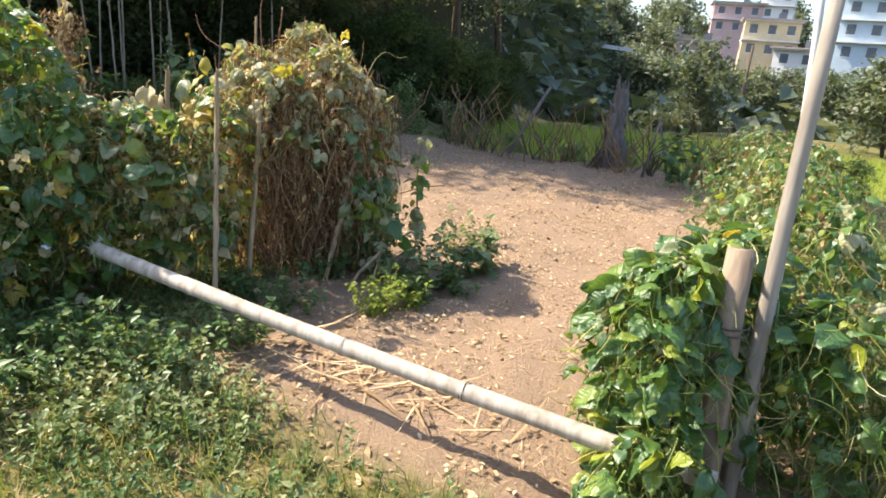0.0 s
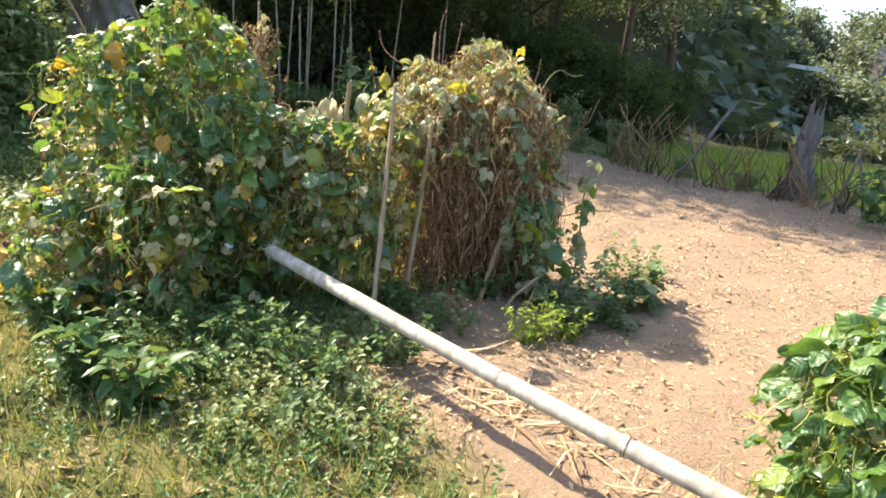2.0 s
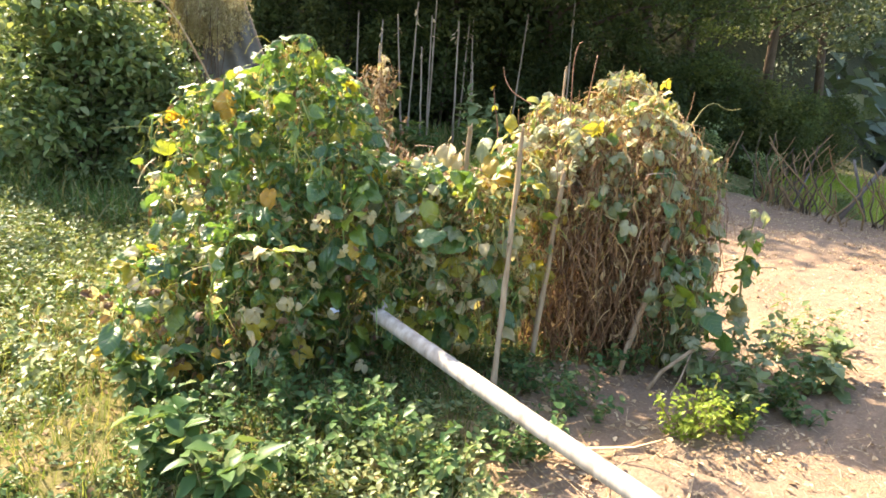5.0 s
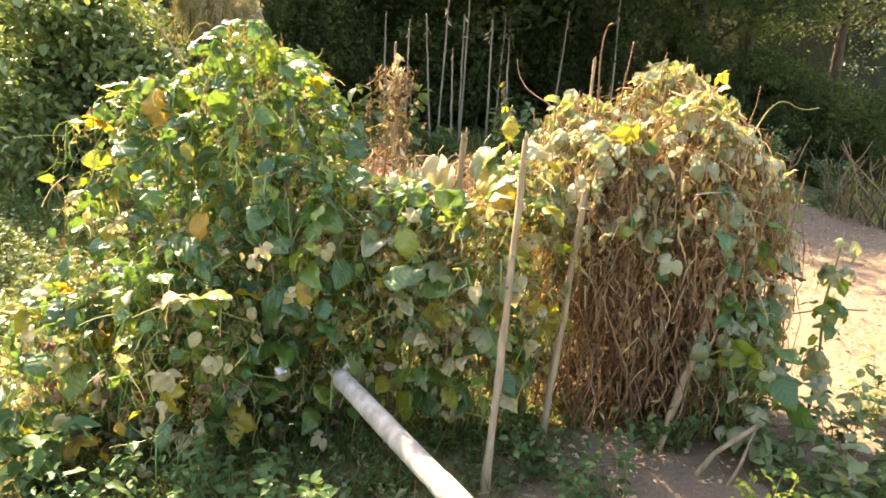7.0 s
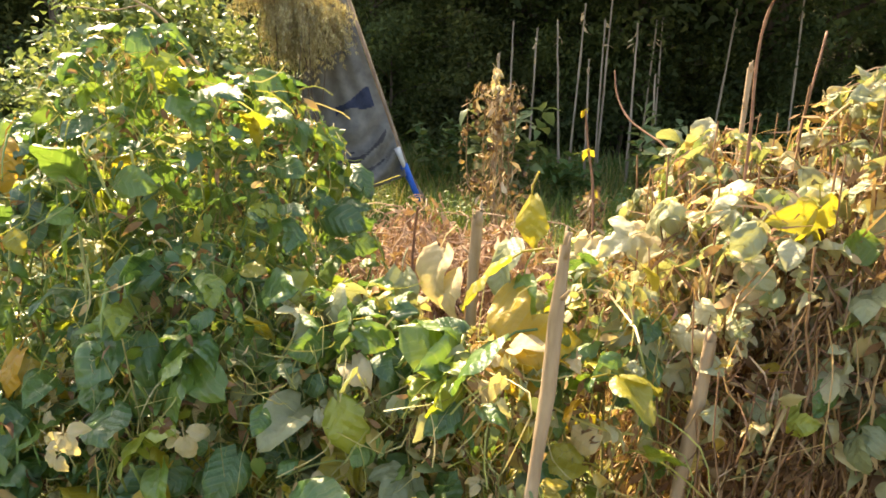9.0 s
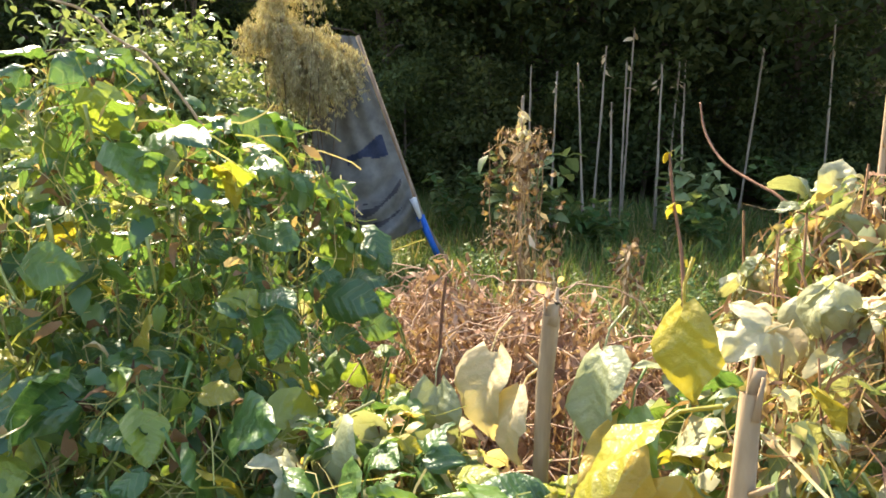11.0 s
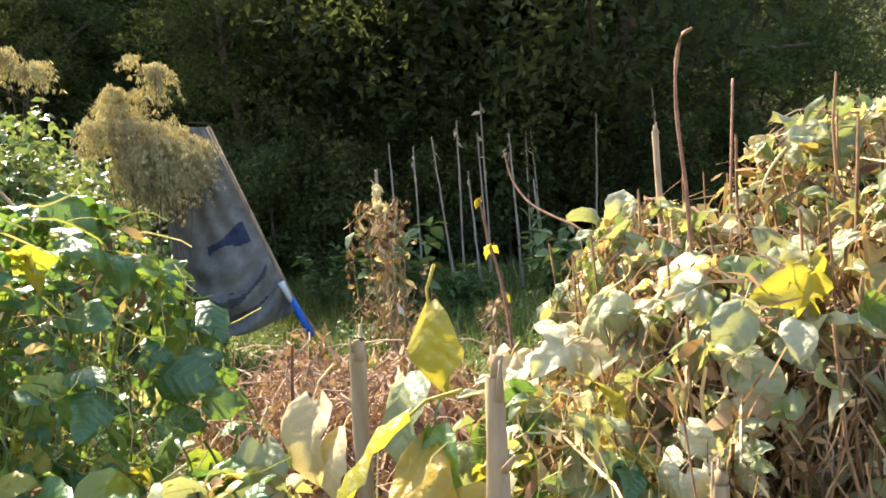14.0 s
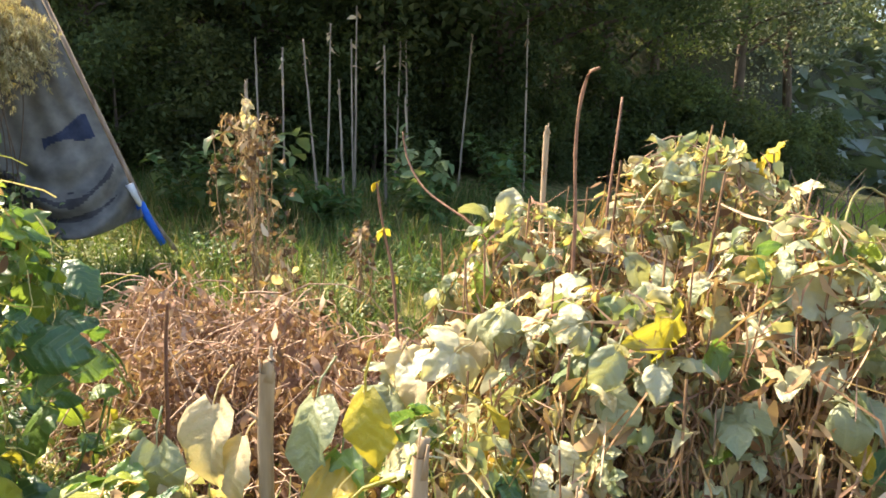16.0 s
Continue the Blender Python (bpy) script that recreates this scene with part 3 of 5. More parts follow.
def bean_plant(at, radius, height, n_leaf, mix, label, n_pod=25, n_dry=0, lean=(0, 0), stem_mat=None, shape="dome", group="bean plants in the row", seed=0, low=0.06, small=SMALL_GREEN, grow=1.0):
    """A climbing bean: stems, many leaves held outward, hanging pods.
    mix: shares of (leaf meshes, share)."""
    base = Vector((at[0], at[1], land1(at[0], at[1])))
    plant = empty("bean_plant", base, label, "bean plant", group)
    stems = Soup()
    tips = []
    for k in range(9):
        a = rng.uniform(0, 6.28)
        r = radius * math.sqrt(rng.random()) * 0.8
        top = (r * math.cos(a) + lean[0], r * math.sin(a) + lean[1], height * rng.uniform(0.7, 0.98))
        foot = (0.35 * r * math.cos(a), 0.35 * r * math.sin(a), -0.03)
        tips.append(vine(stems, foot, top, rng.uniform(0.003, 0.006), 0.02, 9, 0.08))
    part_mesh("stem", stems.mesh("stem", [stem_mat or STEM]), plant)
    kinds, w = zip(*mix)
    w = np.array(w) / sum(w)

    def spot(inner):
        t = rng.random() ** 0.8
        z = height * (low + (1 - low) * t)
        if shape == "dome":
            prof = math.sqrt(max(0.0, 1 - (max(t - 0.45, 0) / 0.56) ** 2)) * (0.75 + 0.25 * min(t / 0.4, 1))
        else:
            prof = 0.9 if t < 0.85 else 0.9 * (1 - (t - 0.85) / 0.25)
        a = rng.uniform(0, 6.28)
        r = radius * prof * (rng.uniform(0.2, 0.8) if rng.random() < inner else rng.uniform(0.8, 1.08))
        r *= 1 + 0.2 * math.sin(3 * a + seed) + 0.2 * math.sin(6 * a + 9 * t + seed) + 0.1 * math.sin(13 * t - 5 * a)
        return a, Vector((r * math.cos(a) + lean[0] * t, r * math.sin(a) + lean[1] * t, z)), t

    for _ in range(int(n_leaf * 1.15)):
        a, p, t = spot(0.22)
        kind = kinds[rng.choice(len(kinds), p=w)]
        me = kind[rng.integers(len(kind))]
        place_part("leaf", me, plant, p, a - math.pi / 2 + rng.normal(0, 0.9), rng.normal(-0.75 + 0.5 * t, 0.6), rng.normal(0, 0.55), grow * rng.choice((0.4, 0.5, 0.62, 0.75, 0.9, 1.1)) * rng.uniform(0.9, 1.1))
    q = [spot(0.3) for _ in range(int(n_leaf * 1.6 / grow ** 3))]
    N = len(q)
    out = np.array([x[0] for x in q])
    part_mesh("small_leaves", strewn("small_leaves", BUDS, [x[1] for x in q], out - math.pi / 2 + rng.normal(0, 1.0, N), rng.normal(-0.7, 0.7, N), rng.normal(0, 0.7, N), rng.uniform(0.025, 0.062, N), small), plant, "small young and folded leaves", "stuff")
    for _ in range(n_pod):
        a, p, t = spot(0.0)
        p.xy *= 1.05
        place_part("pod", PODS[rng.integers(len(PODS))], plant, p, a, rng.normal(0, 0.25), rng.normal(0, 0.25), rng.uniform(0.8, 1.25))
    q = [spot(0.2) for _ in range(int(n_leaf * 3.2))]
    pos = np.array([x[1] for x in q])
    N = len(pos)
    part_mesh("tangle", strewn("tangle", LOOPS, pos, rng.uniform(0, 6.28, N), rng.normal(0, 0.7, N), rng.normal(0, 0.7, N), rng.uniform(0.05, 0.20, N), STRANDS), plant, "thin yellow-green stalks and tendrils", "stuff")
    if n_dry:
        q = [spot(0.45) for _ in range(n_dry)]
        pos = np.array([x[1] for x in q])
        N = len(pos)
        part_mesh("dried_leaves", strewn("dried_leaves", CURLS + FLUFF[1:2] + BUDS[3:], pos, rng.uniform(0, 6.28, N), rng.normal(0, 0.6, N), rng.normal(0, 0.6, N), rng.uniform(0.025, 0.06, N), BROWN_BITS), plant, "shrivelled brown leaves", "stuff")
    return plant


def stake(at, top, r0, r1, name="garden_stake", label="weathered wooden bean stake standing in the soil", mat=None, group="bean stakes", bits=True, husk=False):
    b = Vector((at[0], at[1], land1(*at) - 0.06))
    ob = empty(name, b, label, "stake", group)
    s = Soup()
    d = Vector(top) - b
    pts = [np.array(d * t) + np.append(rng.normal(0, r0 * 0.13, 2), 0) for t in np.linspace(0, 1, 12)]
    pts.append(pts[-1] + np.array([r1 * 0.5, 0, r1 * 2.2]))
    s.tube(pts[:-1], r0, r1, 8, 0.13, False)
    up = np.array(d.normalized())
    side = np.append(rng.normal(0, 1, 2), 0)
    side /= np.linalg.norm(side)
    s.tube([pts[-2] - up * r1, pts[-2] + up * r1 * 1.2 + side * r1 * 0.25, pts[-2] + up * r1 * rng.uniform(1.4, 2.2) + side * r1 * 0.5], r1, r1 * 0.62, 8, 0.22)
    for k in range(2):
        e = np.append(rng.normal(0, r1 * 0.5, 2), 0)
        s.tube([pts[-2] - up * r1 * 2 + e, pts[-2] + up * r1 * rng.uniform(1.2, 3.6) + e * 1.5], r1 * 0.36, r1 * 0.16, 5, 0.25)
    part_mesh("shaft", s.mesh("shaft", [mat or STAKE]), ob)
    if husk:
        s = Soup()
        for _ in range(rng.integers(2, 5)):
            v, f = CURLS[rng.integers(4)]
            m = Matrix.Translation(d * rng.uniform(0.84, 1.0)) @ pose(0, 0, 0, rng.normal(0, 35), rng.normal(0, 35), rng.uniform(0, 360))
            s.add(put(v * rng.uniform(0.07, 0.16), m), f)
        part_mesh("dry_husk", s.mesh("dry_husk", [STRAW]), ob, "shrivelled leaf clinging to the stake")
    if bits:
        for t in (0.93, 0.6):
            s = Soup()
            p = np.array(d * t)
            a = rng.uniform(0, 6.28)
            s.tube([p, p + np.array([math.cos(a), math.sin(a), 0.9]) * r0 * 1.9], r0 * 0.32, r0 * 0.14, 5)
            part_mesh("twig_stump", s.mesh("twig_stump", [mat or STAKE]), ob)
    return ob


# ---- the bean row ----
G1 = [(LEAF_GREEN, 0.93), (LEAF_YELLOW, 0.04), (LEAF_SAGE, 0.03)]
G2 = [(LEAF_GREEN, 0.70), (LEAF_YELLOW, 0.06), (LEAF_SAGE, 0.08), (LEAF_CREAM, 0.16)]
MID = [(LEAF_GREEN, 0.50), (LEAF_SAGE, 0.15), (LEAF_YELLOW, 0.15), (LEAF_CREAM, 0.20)]
green_label = "dense green climbing bean plant with yellowing leaves and hanging pods"
row = []
for k, (x, y, r, h, n, mx) in enumerate(((-2.5, 3.72, 0.34, 1.62, 260, G1), (-2.85, 3.55, 0.34, 1.36, 230, G1), (-2.16, 3.64, 0.34, 1.16, 270, G1), (-2.62, 4.12, 0.36, 1.52, 210, G1), (-2.42, 3.26, 0.32, 0.85, 190, G2), (-2.82, 3.12, 0.27, 0.6, 130, G2), (-3.15, 4.15, 0.34, 1.4, 170, G1))):
    row.append(bean_plant((x, y), r, h, n, mx, green_label, 60, 420, seed=k))
for k, (x, y, r, h, n) in enumerate(((-1.84, 3.84, 0.29, 1.07, 250), (-1.52, 3.9, 0.24, 1.03, 180), (-1.38, 4.12, 0.2, 1.16, 120))):
    row.append(bean_plant((x, y), r, h, n, MID, "half-withered bean plant with green, yellow and bleached leaves", 26, 500, seed=k + 9, low=0.14, small=SMALL_FADED))

DRY_TOP = [(LEAF_SAGE, 0.72), (LEAF_CREAM, 0.17), (LEAF_YELLOW, 0.05), (LEAF_GREEN, 0.06)]


def dried_bean(at, radius, height, n_top, n_brown, n_bits, label, seed=0, stalks=55, side=6):
    """A withered bean clump: bare brown stalks below, a cap of fading leaves."""
    base = Vector((at[0], at[1], land1(*at)))
    plant = empty("dried_bean_plant", base, label, "bean plant", "withered bean plants")
    s = Soup()
    for _ in range(stalks):
        a, r = rng.uniform(0, 6.28), radius * math.sqrt(rng.random())
        foot = (r * 0.85 * math.cos(a), r * 0.85 * math.sin(a), -0.03)
        top = (r * math.cos(a) + rng.normal(0, 0.05), r * math.sin(a) + rng.normal(0, 0.05), height * rng.uniform(0.5, 0.99))
        vine(s, foot, top, rng.uniform(0.0022, 0.005), 0.0, 9, 0.10)
    for _ in range(9):
        a, r = rng.uniform(0, 6.28), 0.8 * radius * math.sqrt(rng.random())
        x, y = r * math.cos(a), r * math.sin(a)
        vine(s, (x, y, height * 0.75), (x + rng.normal(0, 0.04), y + rng.normal(0, 0.04), height * rng.uniform(0.92, 1.06)), rng.uniform(0.002, 0.004), 0.0, 6, 0.05)
    part_mesh("stem", s.mesh("stem", [STEM_BROWN]), plant, "bare brown dry stems")

    def pt(t0, t1, edge):
        t = rng.uniform(t0, t1)
        a = rng.uniform(0, 6.28)
        r = radius * (math.sqrt(max(0.02, 1 - max(0, (t - 0.72) / 0.3) ** 2))) * (rng.uniform(edge, 1.05))
        return a, Vector((r * math.cos(a), r * math.sin(a), height * t)), t
    for _ in range(n_top):
        a, p, t = pt(0.62, 1.0, 0.35)
        kind = [DRY_TOP[i][0] for i in range(4)][rng.choice(4, p=[q[1] for q in DRY_TOP])]
        place_part("leaf", kind[rng.integers(len(kind))], plant, p, a - math.pi / 2 + rng.normal(0, 0.8), rng.normal(-0.5, 0.75), rng.normal(0, 0.7), rng.choice((0.4, 0.52, 0.66, 0.85)) * rng.uniform(0.9, 1.15))
    q = [pt(0.55, 1.02, 0.45) for _ in range(300)]
    out = np.array([x[0] for x in q])
    part_mesh("small_leaves", strewn("small_leaves", BUDS[1:] + BUDS[3:], [x[1] for x in q], out - math.pi / 2 + rng.normal(0, 0.9, 300), rng.normal(-0.7, 0.8, 300), rng.normal(0, 0.8, 300), rng.uniform(0.03, 0.065, 300), SMALL_FADED), plant, "small crumpled faded leaves", "stuff")
    for _ in range(n_brown):
        a, p, t = pt(0.10, 0.62, 0.6)
        place_part("dry_leaf", LEAF_BROWN[rng.integers(len(LEAF_BROWN))], plant, p, a - math.pi / 2 + rng.normal(0, 0.9), rng.normal(-1.2, 0.4), rng.normal(0, 0.5), rng.uniform(0.4, 0.78))
    for _ in range(34):
        a, p, t = pt(0.2, 0.98, 0.8)
        place_part("pod", PODS_DRY[rng.integers(len(PODS_DRY))], plant, p, a, rng.normal(0, 0.35), rng.normal(0, 0.35), rng.uniform(0.8, 1.3))
    q = [pt(0.55, 1.02, 0.4) for _ in range(640)]
    pos = np.array([x[1] for x in q])
    part_mesh("tangle", strewn("tangle", THREAD, pos, rng.uniform(0, 6.28, 640), rng.normal(0, 0.8, 640), rng.normal(0, 0.8, 640), rng.uniform(0.04, 0.15, 640), HEAP_BITS), plant, "thin straw-coloured stalks", "stuff")
    q = [pt(0.04, 0.97, 0.35) for _ in range(n_bits)]
    for _, p, t in q:
        p.xy *= 0.9 + 0.18 * math.sin(9 * p.z + 6 * math.atan2(p.y, p.x) + seed)
    pos = np.array([x[1] for x in q])
    N = len(pos)
    part_mesh("dried_leaves", strewn("dried_leaves", FLUFF + CURLS[:2] + CURLS[2:3], pos, rng.uniform(0, 6.28, N), rng.normal(0, 0.75, N), rng.normal(0, 0.75, N), rng.uniform(0.02, 0.062, N), BROWN_BITS), plant, "shrivelled brown leaves", "stuff")
    q = [pt(0.18, 0.95, 0.82) for _ in range(620)]
    pos = np.array([x[1] for x in q])
    N = len(pos)
    part_mesh("hanging_vines", strewn("hanging_vines", LOOPS, pos, rng.uniform(0, 6.28, N), rng.normal(0, 0.22, N), rng.normal(0, 0.22, N), rng.uniform(0.07, 0.30, N), BROWN_BITS), plant, "thin pale dry vines hanging down", "stuff")
    for _ in range(side):
        t, a = rng.uniform(0.18, 0.68), rng.normal(-0.25, 0.55)
        r = radius * rng.uniform(0.95, 1.2)
        kind = LEAF_GREEN if rng.random() < 0.4 else LEAF_SAGE
        place_part("leaf", kind[rng.integers(8)], plant, Vector((r * math.cos(a), r * math.sin(a), height * t)), a - math.pi / 2 + rng.normal(0, 0.6), rng.normal(-0.9, 0.4), rng.normal(0, 0.5), rng.uniform(0.6, 1.0))
    return plant


brown_label = "withered brown bean plant with a cap of fading leaves"
for k, (x, y, r, h) in enumerate(((-1.15, 4.40, 0.26, 1.32), (-0.82, 4.54, 0.29, 1.44), (-1.0, 4.88, 0.31, 1.58), (-1.36, 4.74, 0.27, 1.40), (-0.64, 4.8, 0.25, 1.26))):
    dried_bean((x, y), r, h, 165, 34, 2500, brown_label, k, 84, 34 if k in (1, 4) else 6)
bean_plant((-0.5, 4.52), 0.2, 0.62, 60, [(LEAF_GREEN, 0.6), (LEAF_SAGE, 0.4)], "sparse green bean plant at the end of the row", 8, 60)

# curled yellow and cream leaves hanging low on the green plants
for plant in row[:7]:
    low = 0.5 if plant.location.y < 3.4 else 0.9
    for _ in range(38):
        a, r = rng.normal(-1.5, 0.9), rng.uniform(0.28, 0.38)
        kind = (LEAF_CREAM, LEAF_YELLOW, LEAF_BROWN)[rng.choice(3, p=(0.5, 0.1, 0.4))]
        place_part("leaf", kind[rng.integers(5)], plant, Vector((r * math.cos(a), r * math.sin(a), rng.uniform(0.08, low))), a - math.pi / 2 + rng.normal(0, 0.7), rng.normal(-1.1, 0.4), rng.normal(0, 0.5), rng.uniform(0.45, 0.85))

# low matted heap of dead vines behind the row
def dead_heap(at, rx, ry, h, n, label):
    base = Vector((at[0], at[1], land1(*at)))
    heap = empty("dead_vine_heap", base, label, "dead plants", "")
    s = Soup()
    for _ in range(420):
        a, r = rng.uniform(0, 6.28), math.sqrt(rng.random())
        x, y = rx * r * math.cos(a), ry * r * math.sin(a)
        z = h * (1 - 0.5 * r ** 4) * (0.9 + 0.16 * math.sin(4.3 * x * 2 + 1) * math.cos(5 * y * 2))
        b = (x + rng.normal(0, 0.18), y + rng.normal(0, 0.18), max(0.0, z * rng.uniform(0.35, 0.9)))
        vine(s, (x, y, z * rng.uniform(0.75, 1.08)), b, rng.uniform(0.0018, 0.0045), rng.uniform(0.05, 0.4), 7, 0.14)
    for _ in range(40):
        a, r = rng.uniform(0, 6.28), 0.8 * math.sqrt(rng.random())
        x, y = rx * r * math.cos(a), ry * r * math.sin(a)
        vine(s, (x, y, -0.03), (x + rng.normal(0, 0.06), y + rng.normal(0, 0.06), h * 0.8), 0.004, 0.0, 6, 0.05)
    part_mesh("stem", s.mesh("stem", [HEAP_STEM]), heap, "", "stuff")
    a, r = rng.uniform(0, 6.28, n), np.sqrt(rng.random(n))
    top = h * (1 - 0.5 * r ** 4) * (0.9 + 0.16 * np.sin(8.6 * rx * r * np.cos(a) + 1) * np.cos(10 * ry * r * np.sin(a)))
    z = top * np.where(rng.random(n) < 0.6, rng.uniform(0.82, 1.06, n), rng.uniform(0.1, 0.85, n)) + 0.05 * np.sin(17 * a) * np.cos(11 * r)
    pos = np.stack([rx * r * np.cos(a), ry * r * np.sin(a), z], -1)
    part_mesh("dried_leaves", strewn("dried_leaves", CURLS + FLUFF + LOOPS[:3], pos, rng.uniform(0, 6.28, n), rng.normal(0, 0.6, n), rng.normal(0, 0.6, n), rng.uniform(0.03, 0.085, n), HEAP_BITS), heap, "", "stuff")
    return heap


dead_heap((-2.3, 5.05), 0.72, 0.5, 0.88, 9000, "matted heap of dead reddish-brown bean vines")
dead_heap((-1.7, 5.3), 0.5, 0.4, 0.74, 4800, "low matted heap of dead reddish-brown bean vines")
dead_heap((-2.95, 5.2), 0.55, 0.42, 0.84, 5000, "matted heap of dead reddish-brown bean vines in the grass")

# stakes in the row
stake((-1.26, 3.55), (-1.306, 3.83, 1.29), 0.017, 0.0105)
stake((-1.66, 4.0), (-1.644, 4.022, 1.26), 0.016, 0.013)
stake((-1.195, 3.98), (-1.158, 4.14, 1.075), 0.016, 0.011)
stake((-0.77, 4.18), (-0.625, 4.42, 0.765), 0.017, 0.013)
stake((-1.36, 4.8), (-1.39, 4.95, 1.61), 0.011, 0.007)

# ---- the long pole, its post and the lighter upright pole ----
def long_pole():
    ob = empty("wooden_pole", (-0.4, 2.7, 0.0), "long pale peeled pole lying slantwise between plants and post", "pole")
    s = Soup()
    a, b = np.array([-1.82, 3.44, 0.395]), np.array([0.83, 1.99, 0.25])
    o = np.array([-0.4, 2.7, 0.0])
    ts = (0, 0.012, 0.10, 0.205, 0.215, 0.225, 0.35, 0.505, 0.515, 0.525, 0.6, 0.69, 0.70, 0.71, 0.8, 0.9, 1.0)
    pts, r = [], []
    for t in ts:
        p = a + (b - a) * t - o
        p[2] -= 0.02 * math.sin(math.pi * t)
        pts.append(p)
    s.tube(pts, 0.036, 0.034, 14, 0.035)
    part_mesh("shaft", s.mesh("shaft", [POLE_WOOD]), ob)
    for t in (0.515, 0.70):
        s = Soup()
        p = a + (b - a) * t - o
        p[2] -= 0.02 * math.sin(math.pi * t)
        d = (b - a) / np.linalg.norm(b - a)
        u = np.cross(d, (0, 0, 1)); u /= np.linalg.norm(u)
        w = np.cross(d, u)
        ring = [p + 0.0385 * (math.cos(q) * u + math.sin(q) * w) + d * 0.002 * q for q in np.linspace(0, 11.0, 28)]
        s.tube(ring, 0.0018, 0.0018, 4)
        part_mesh("binding", s.mesh("binding", [WIRE if t > 0.6 else STAKE_GREY]), ob, "thin dark binding")
    for k in range(7):
        s = Soup()
        e = rng.normal(0, 0.017, 3)
        s.tube([a - o + e + np.array([0.03, -0.015, 0]), a - o + e * 1.3 + np.array([-0.025, 0.02, 0.01]) * rng.uniform(0.3, 1.5)], 0.007, 0.002, 5, 0.2)
        part_mesh("splinter", s.mesh("splinter", [POLE_WOOD]), ob)
    s = Soup()
    s.tube([a - o, a - o + np.array([0.02, 0.02, 0.05])], 0.012, 0.006, 6)
    part_mesh("twig_stump", s.mesh("twig_stump", [POLE_WOOD]), ob)


long_pole()
post = empty("fence_post", (0.9, 2.2, land1(0.9, 2.2) - 0.05), "short weathered wooden post wrapped in bean vines", "post")
s = Soup()
s.tube([(0.0, 0.0, 0.0), (0.005, 0.03, 0.35), (-0.004, 0.06, 0.7), (0.01, 0.10, 1.02)], 0.056, 0.048, 12, 0.05)
part_mesh("shaft", s.mesh("shaft", [POST_WOOD]), post)
s = Soup()
ring = [(0.006 + 0.062 * math.cos(q), 0.065 + 0.062 * math.sin(q), 0.72 + 0.004 * q) for q in np.linspace(0, 12.5, 30)]
s.tube(ring, 0.003, 0.003, 4)
part_mesh("binding", s.mesh("binding", [WIRE]), post, "thin dark binding")
upright = empty("wooden_pole", (1.03, 2.25, land1(1.03, 2.25) - 0.05), "tall thin pale grey pole leaning beside the post", "pole")
s = Soup()
s.tube([(0, 0, 0), (0.015, 0.05, 0.6), (0.03, 0.10, 1.1), (0.045, 0.13, 1.5), (0.065, 0.17, 1.95)], 0.031, 0.024, 10, 0.03)
part_mesh("shaft", s.mesh("shaft", [GREY_POLE]), upright)

pipe = empty("thin_pole", (1.14, 2.37, land1(1.14, 2.37) - 0.05), "thin whitish pole standing behind the leaning pole", "pole")
s = Soup()
s.tube([(0, 0, 0), (-0.005, 0.07, 0.97), (-0.011, 0.19, 1.80), (-0.012, 0.23, 2.1)], 0.0125, 0.012, 8, 0.02)
part_mesh("shaft", s.mesh("shaft", [WHITE]), pipe)

# bean vines on the post and the row beyond it
VG = [(LEAF_GREEN, 0.96), (LEAF_YELLOW, 0.005), (LEAF_SAGE, 0.035)]
vines = []
for k, (x, y, r, h, n) in enumerate(((0.72, 2.35, 0.25, 0.9, 290), (0.98, 2.55, 0.28, 0.95, 210), (0.62, 2.05, 0.16, 0.4, 60), (1.32, 2.3, 0.24, 0.78, 140), (1.55, 2.1, 0.24, 0.6, 90))):
    vines.append(bean_plant((x, y), r, h, n, VG, "lush green bean vine climbing a wooden post", 36, 0, seed=k + 20, group="bean vines by the post"))
for k, (x, y, r, h, n) in enumerate(((1.45, 2.75, 0.36, 1.05, 170), (1.75, 3.4, 0.4, 1.1, 140), (2.15, 4.2, 0.45, 1.15, 120), (2.6, 5.1, 0.45, 1.1, 80), (3.0, 6.1, 0.5, 1.1, 70), (3.4, 7.2, 0.5, 1.1, 60), (2.0, 2.6, 0.4, 1.0, 80))):
    bean_plant((x, y), r, h, n, [(LEAF_GREEN, 0.62), (LEAF_SAGE, 0.31), (LEAF_CREAM, 0.07)], "fading green bean plant in the neighbouring row", 22, 300, seed=k + 30, group="bean plants of the second row", grow=0.68)


# ---- low weeds, grass, litter ----
def weed_clump(at, r, h, n, mats, label, leaf=0.045, name="weed_clump", cat="weed"):
    """One weed: upright stems with leaves."""
    base = Vector((at[0], at[1], land1(*at)))
    ob = empty(name, base, label, cat, "weeds")
    s, pos, yaw = Soup(), [], []
    for _ in range(max(5, n // 22)):
        a, q = rng.uniform(0, 6.28), r * math.sqrt(rng.random())
        top = (q * math.cos(a), q * math.sin(a), h * rng.uniform(0.55, 1.0))
        pts = vine(s, (0.3 * top[0], 0.3 * top[1], -0.02), top, 0.0028, 0.03, 6, 0.06)
        for p in pts[1:]:
            for _ in range(4):
                pos.append(p + rng.normal(0, 0.012, 3))
    pos = np.array(pos)
    N = len(pos)
    part_mesh("stem", s.mesh("stem", [STEM]), ob, "", "stuff")
    part_mesh("leaves", strewn("leaves", FLAT, pos, rng.uniform(0, 6.28, N), rng.normal(0.15, 0.4, N), rng.normal(0, 0.35, N), leaf * rng.uniform(0.6, 1.3, N), mats), ob, "", "stuff")
    return ob


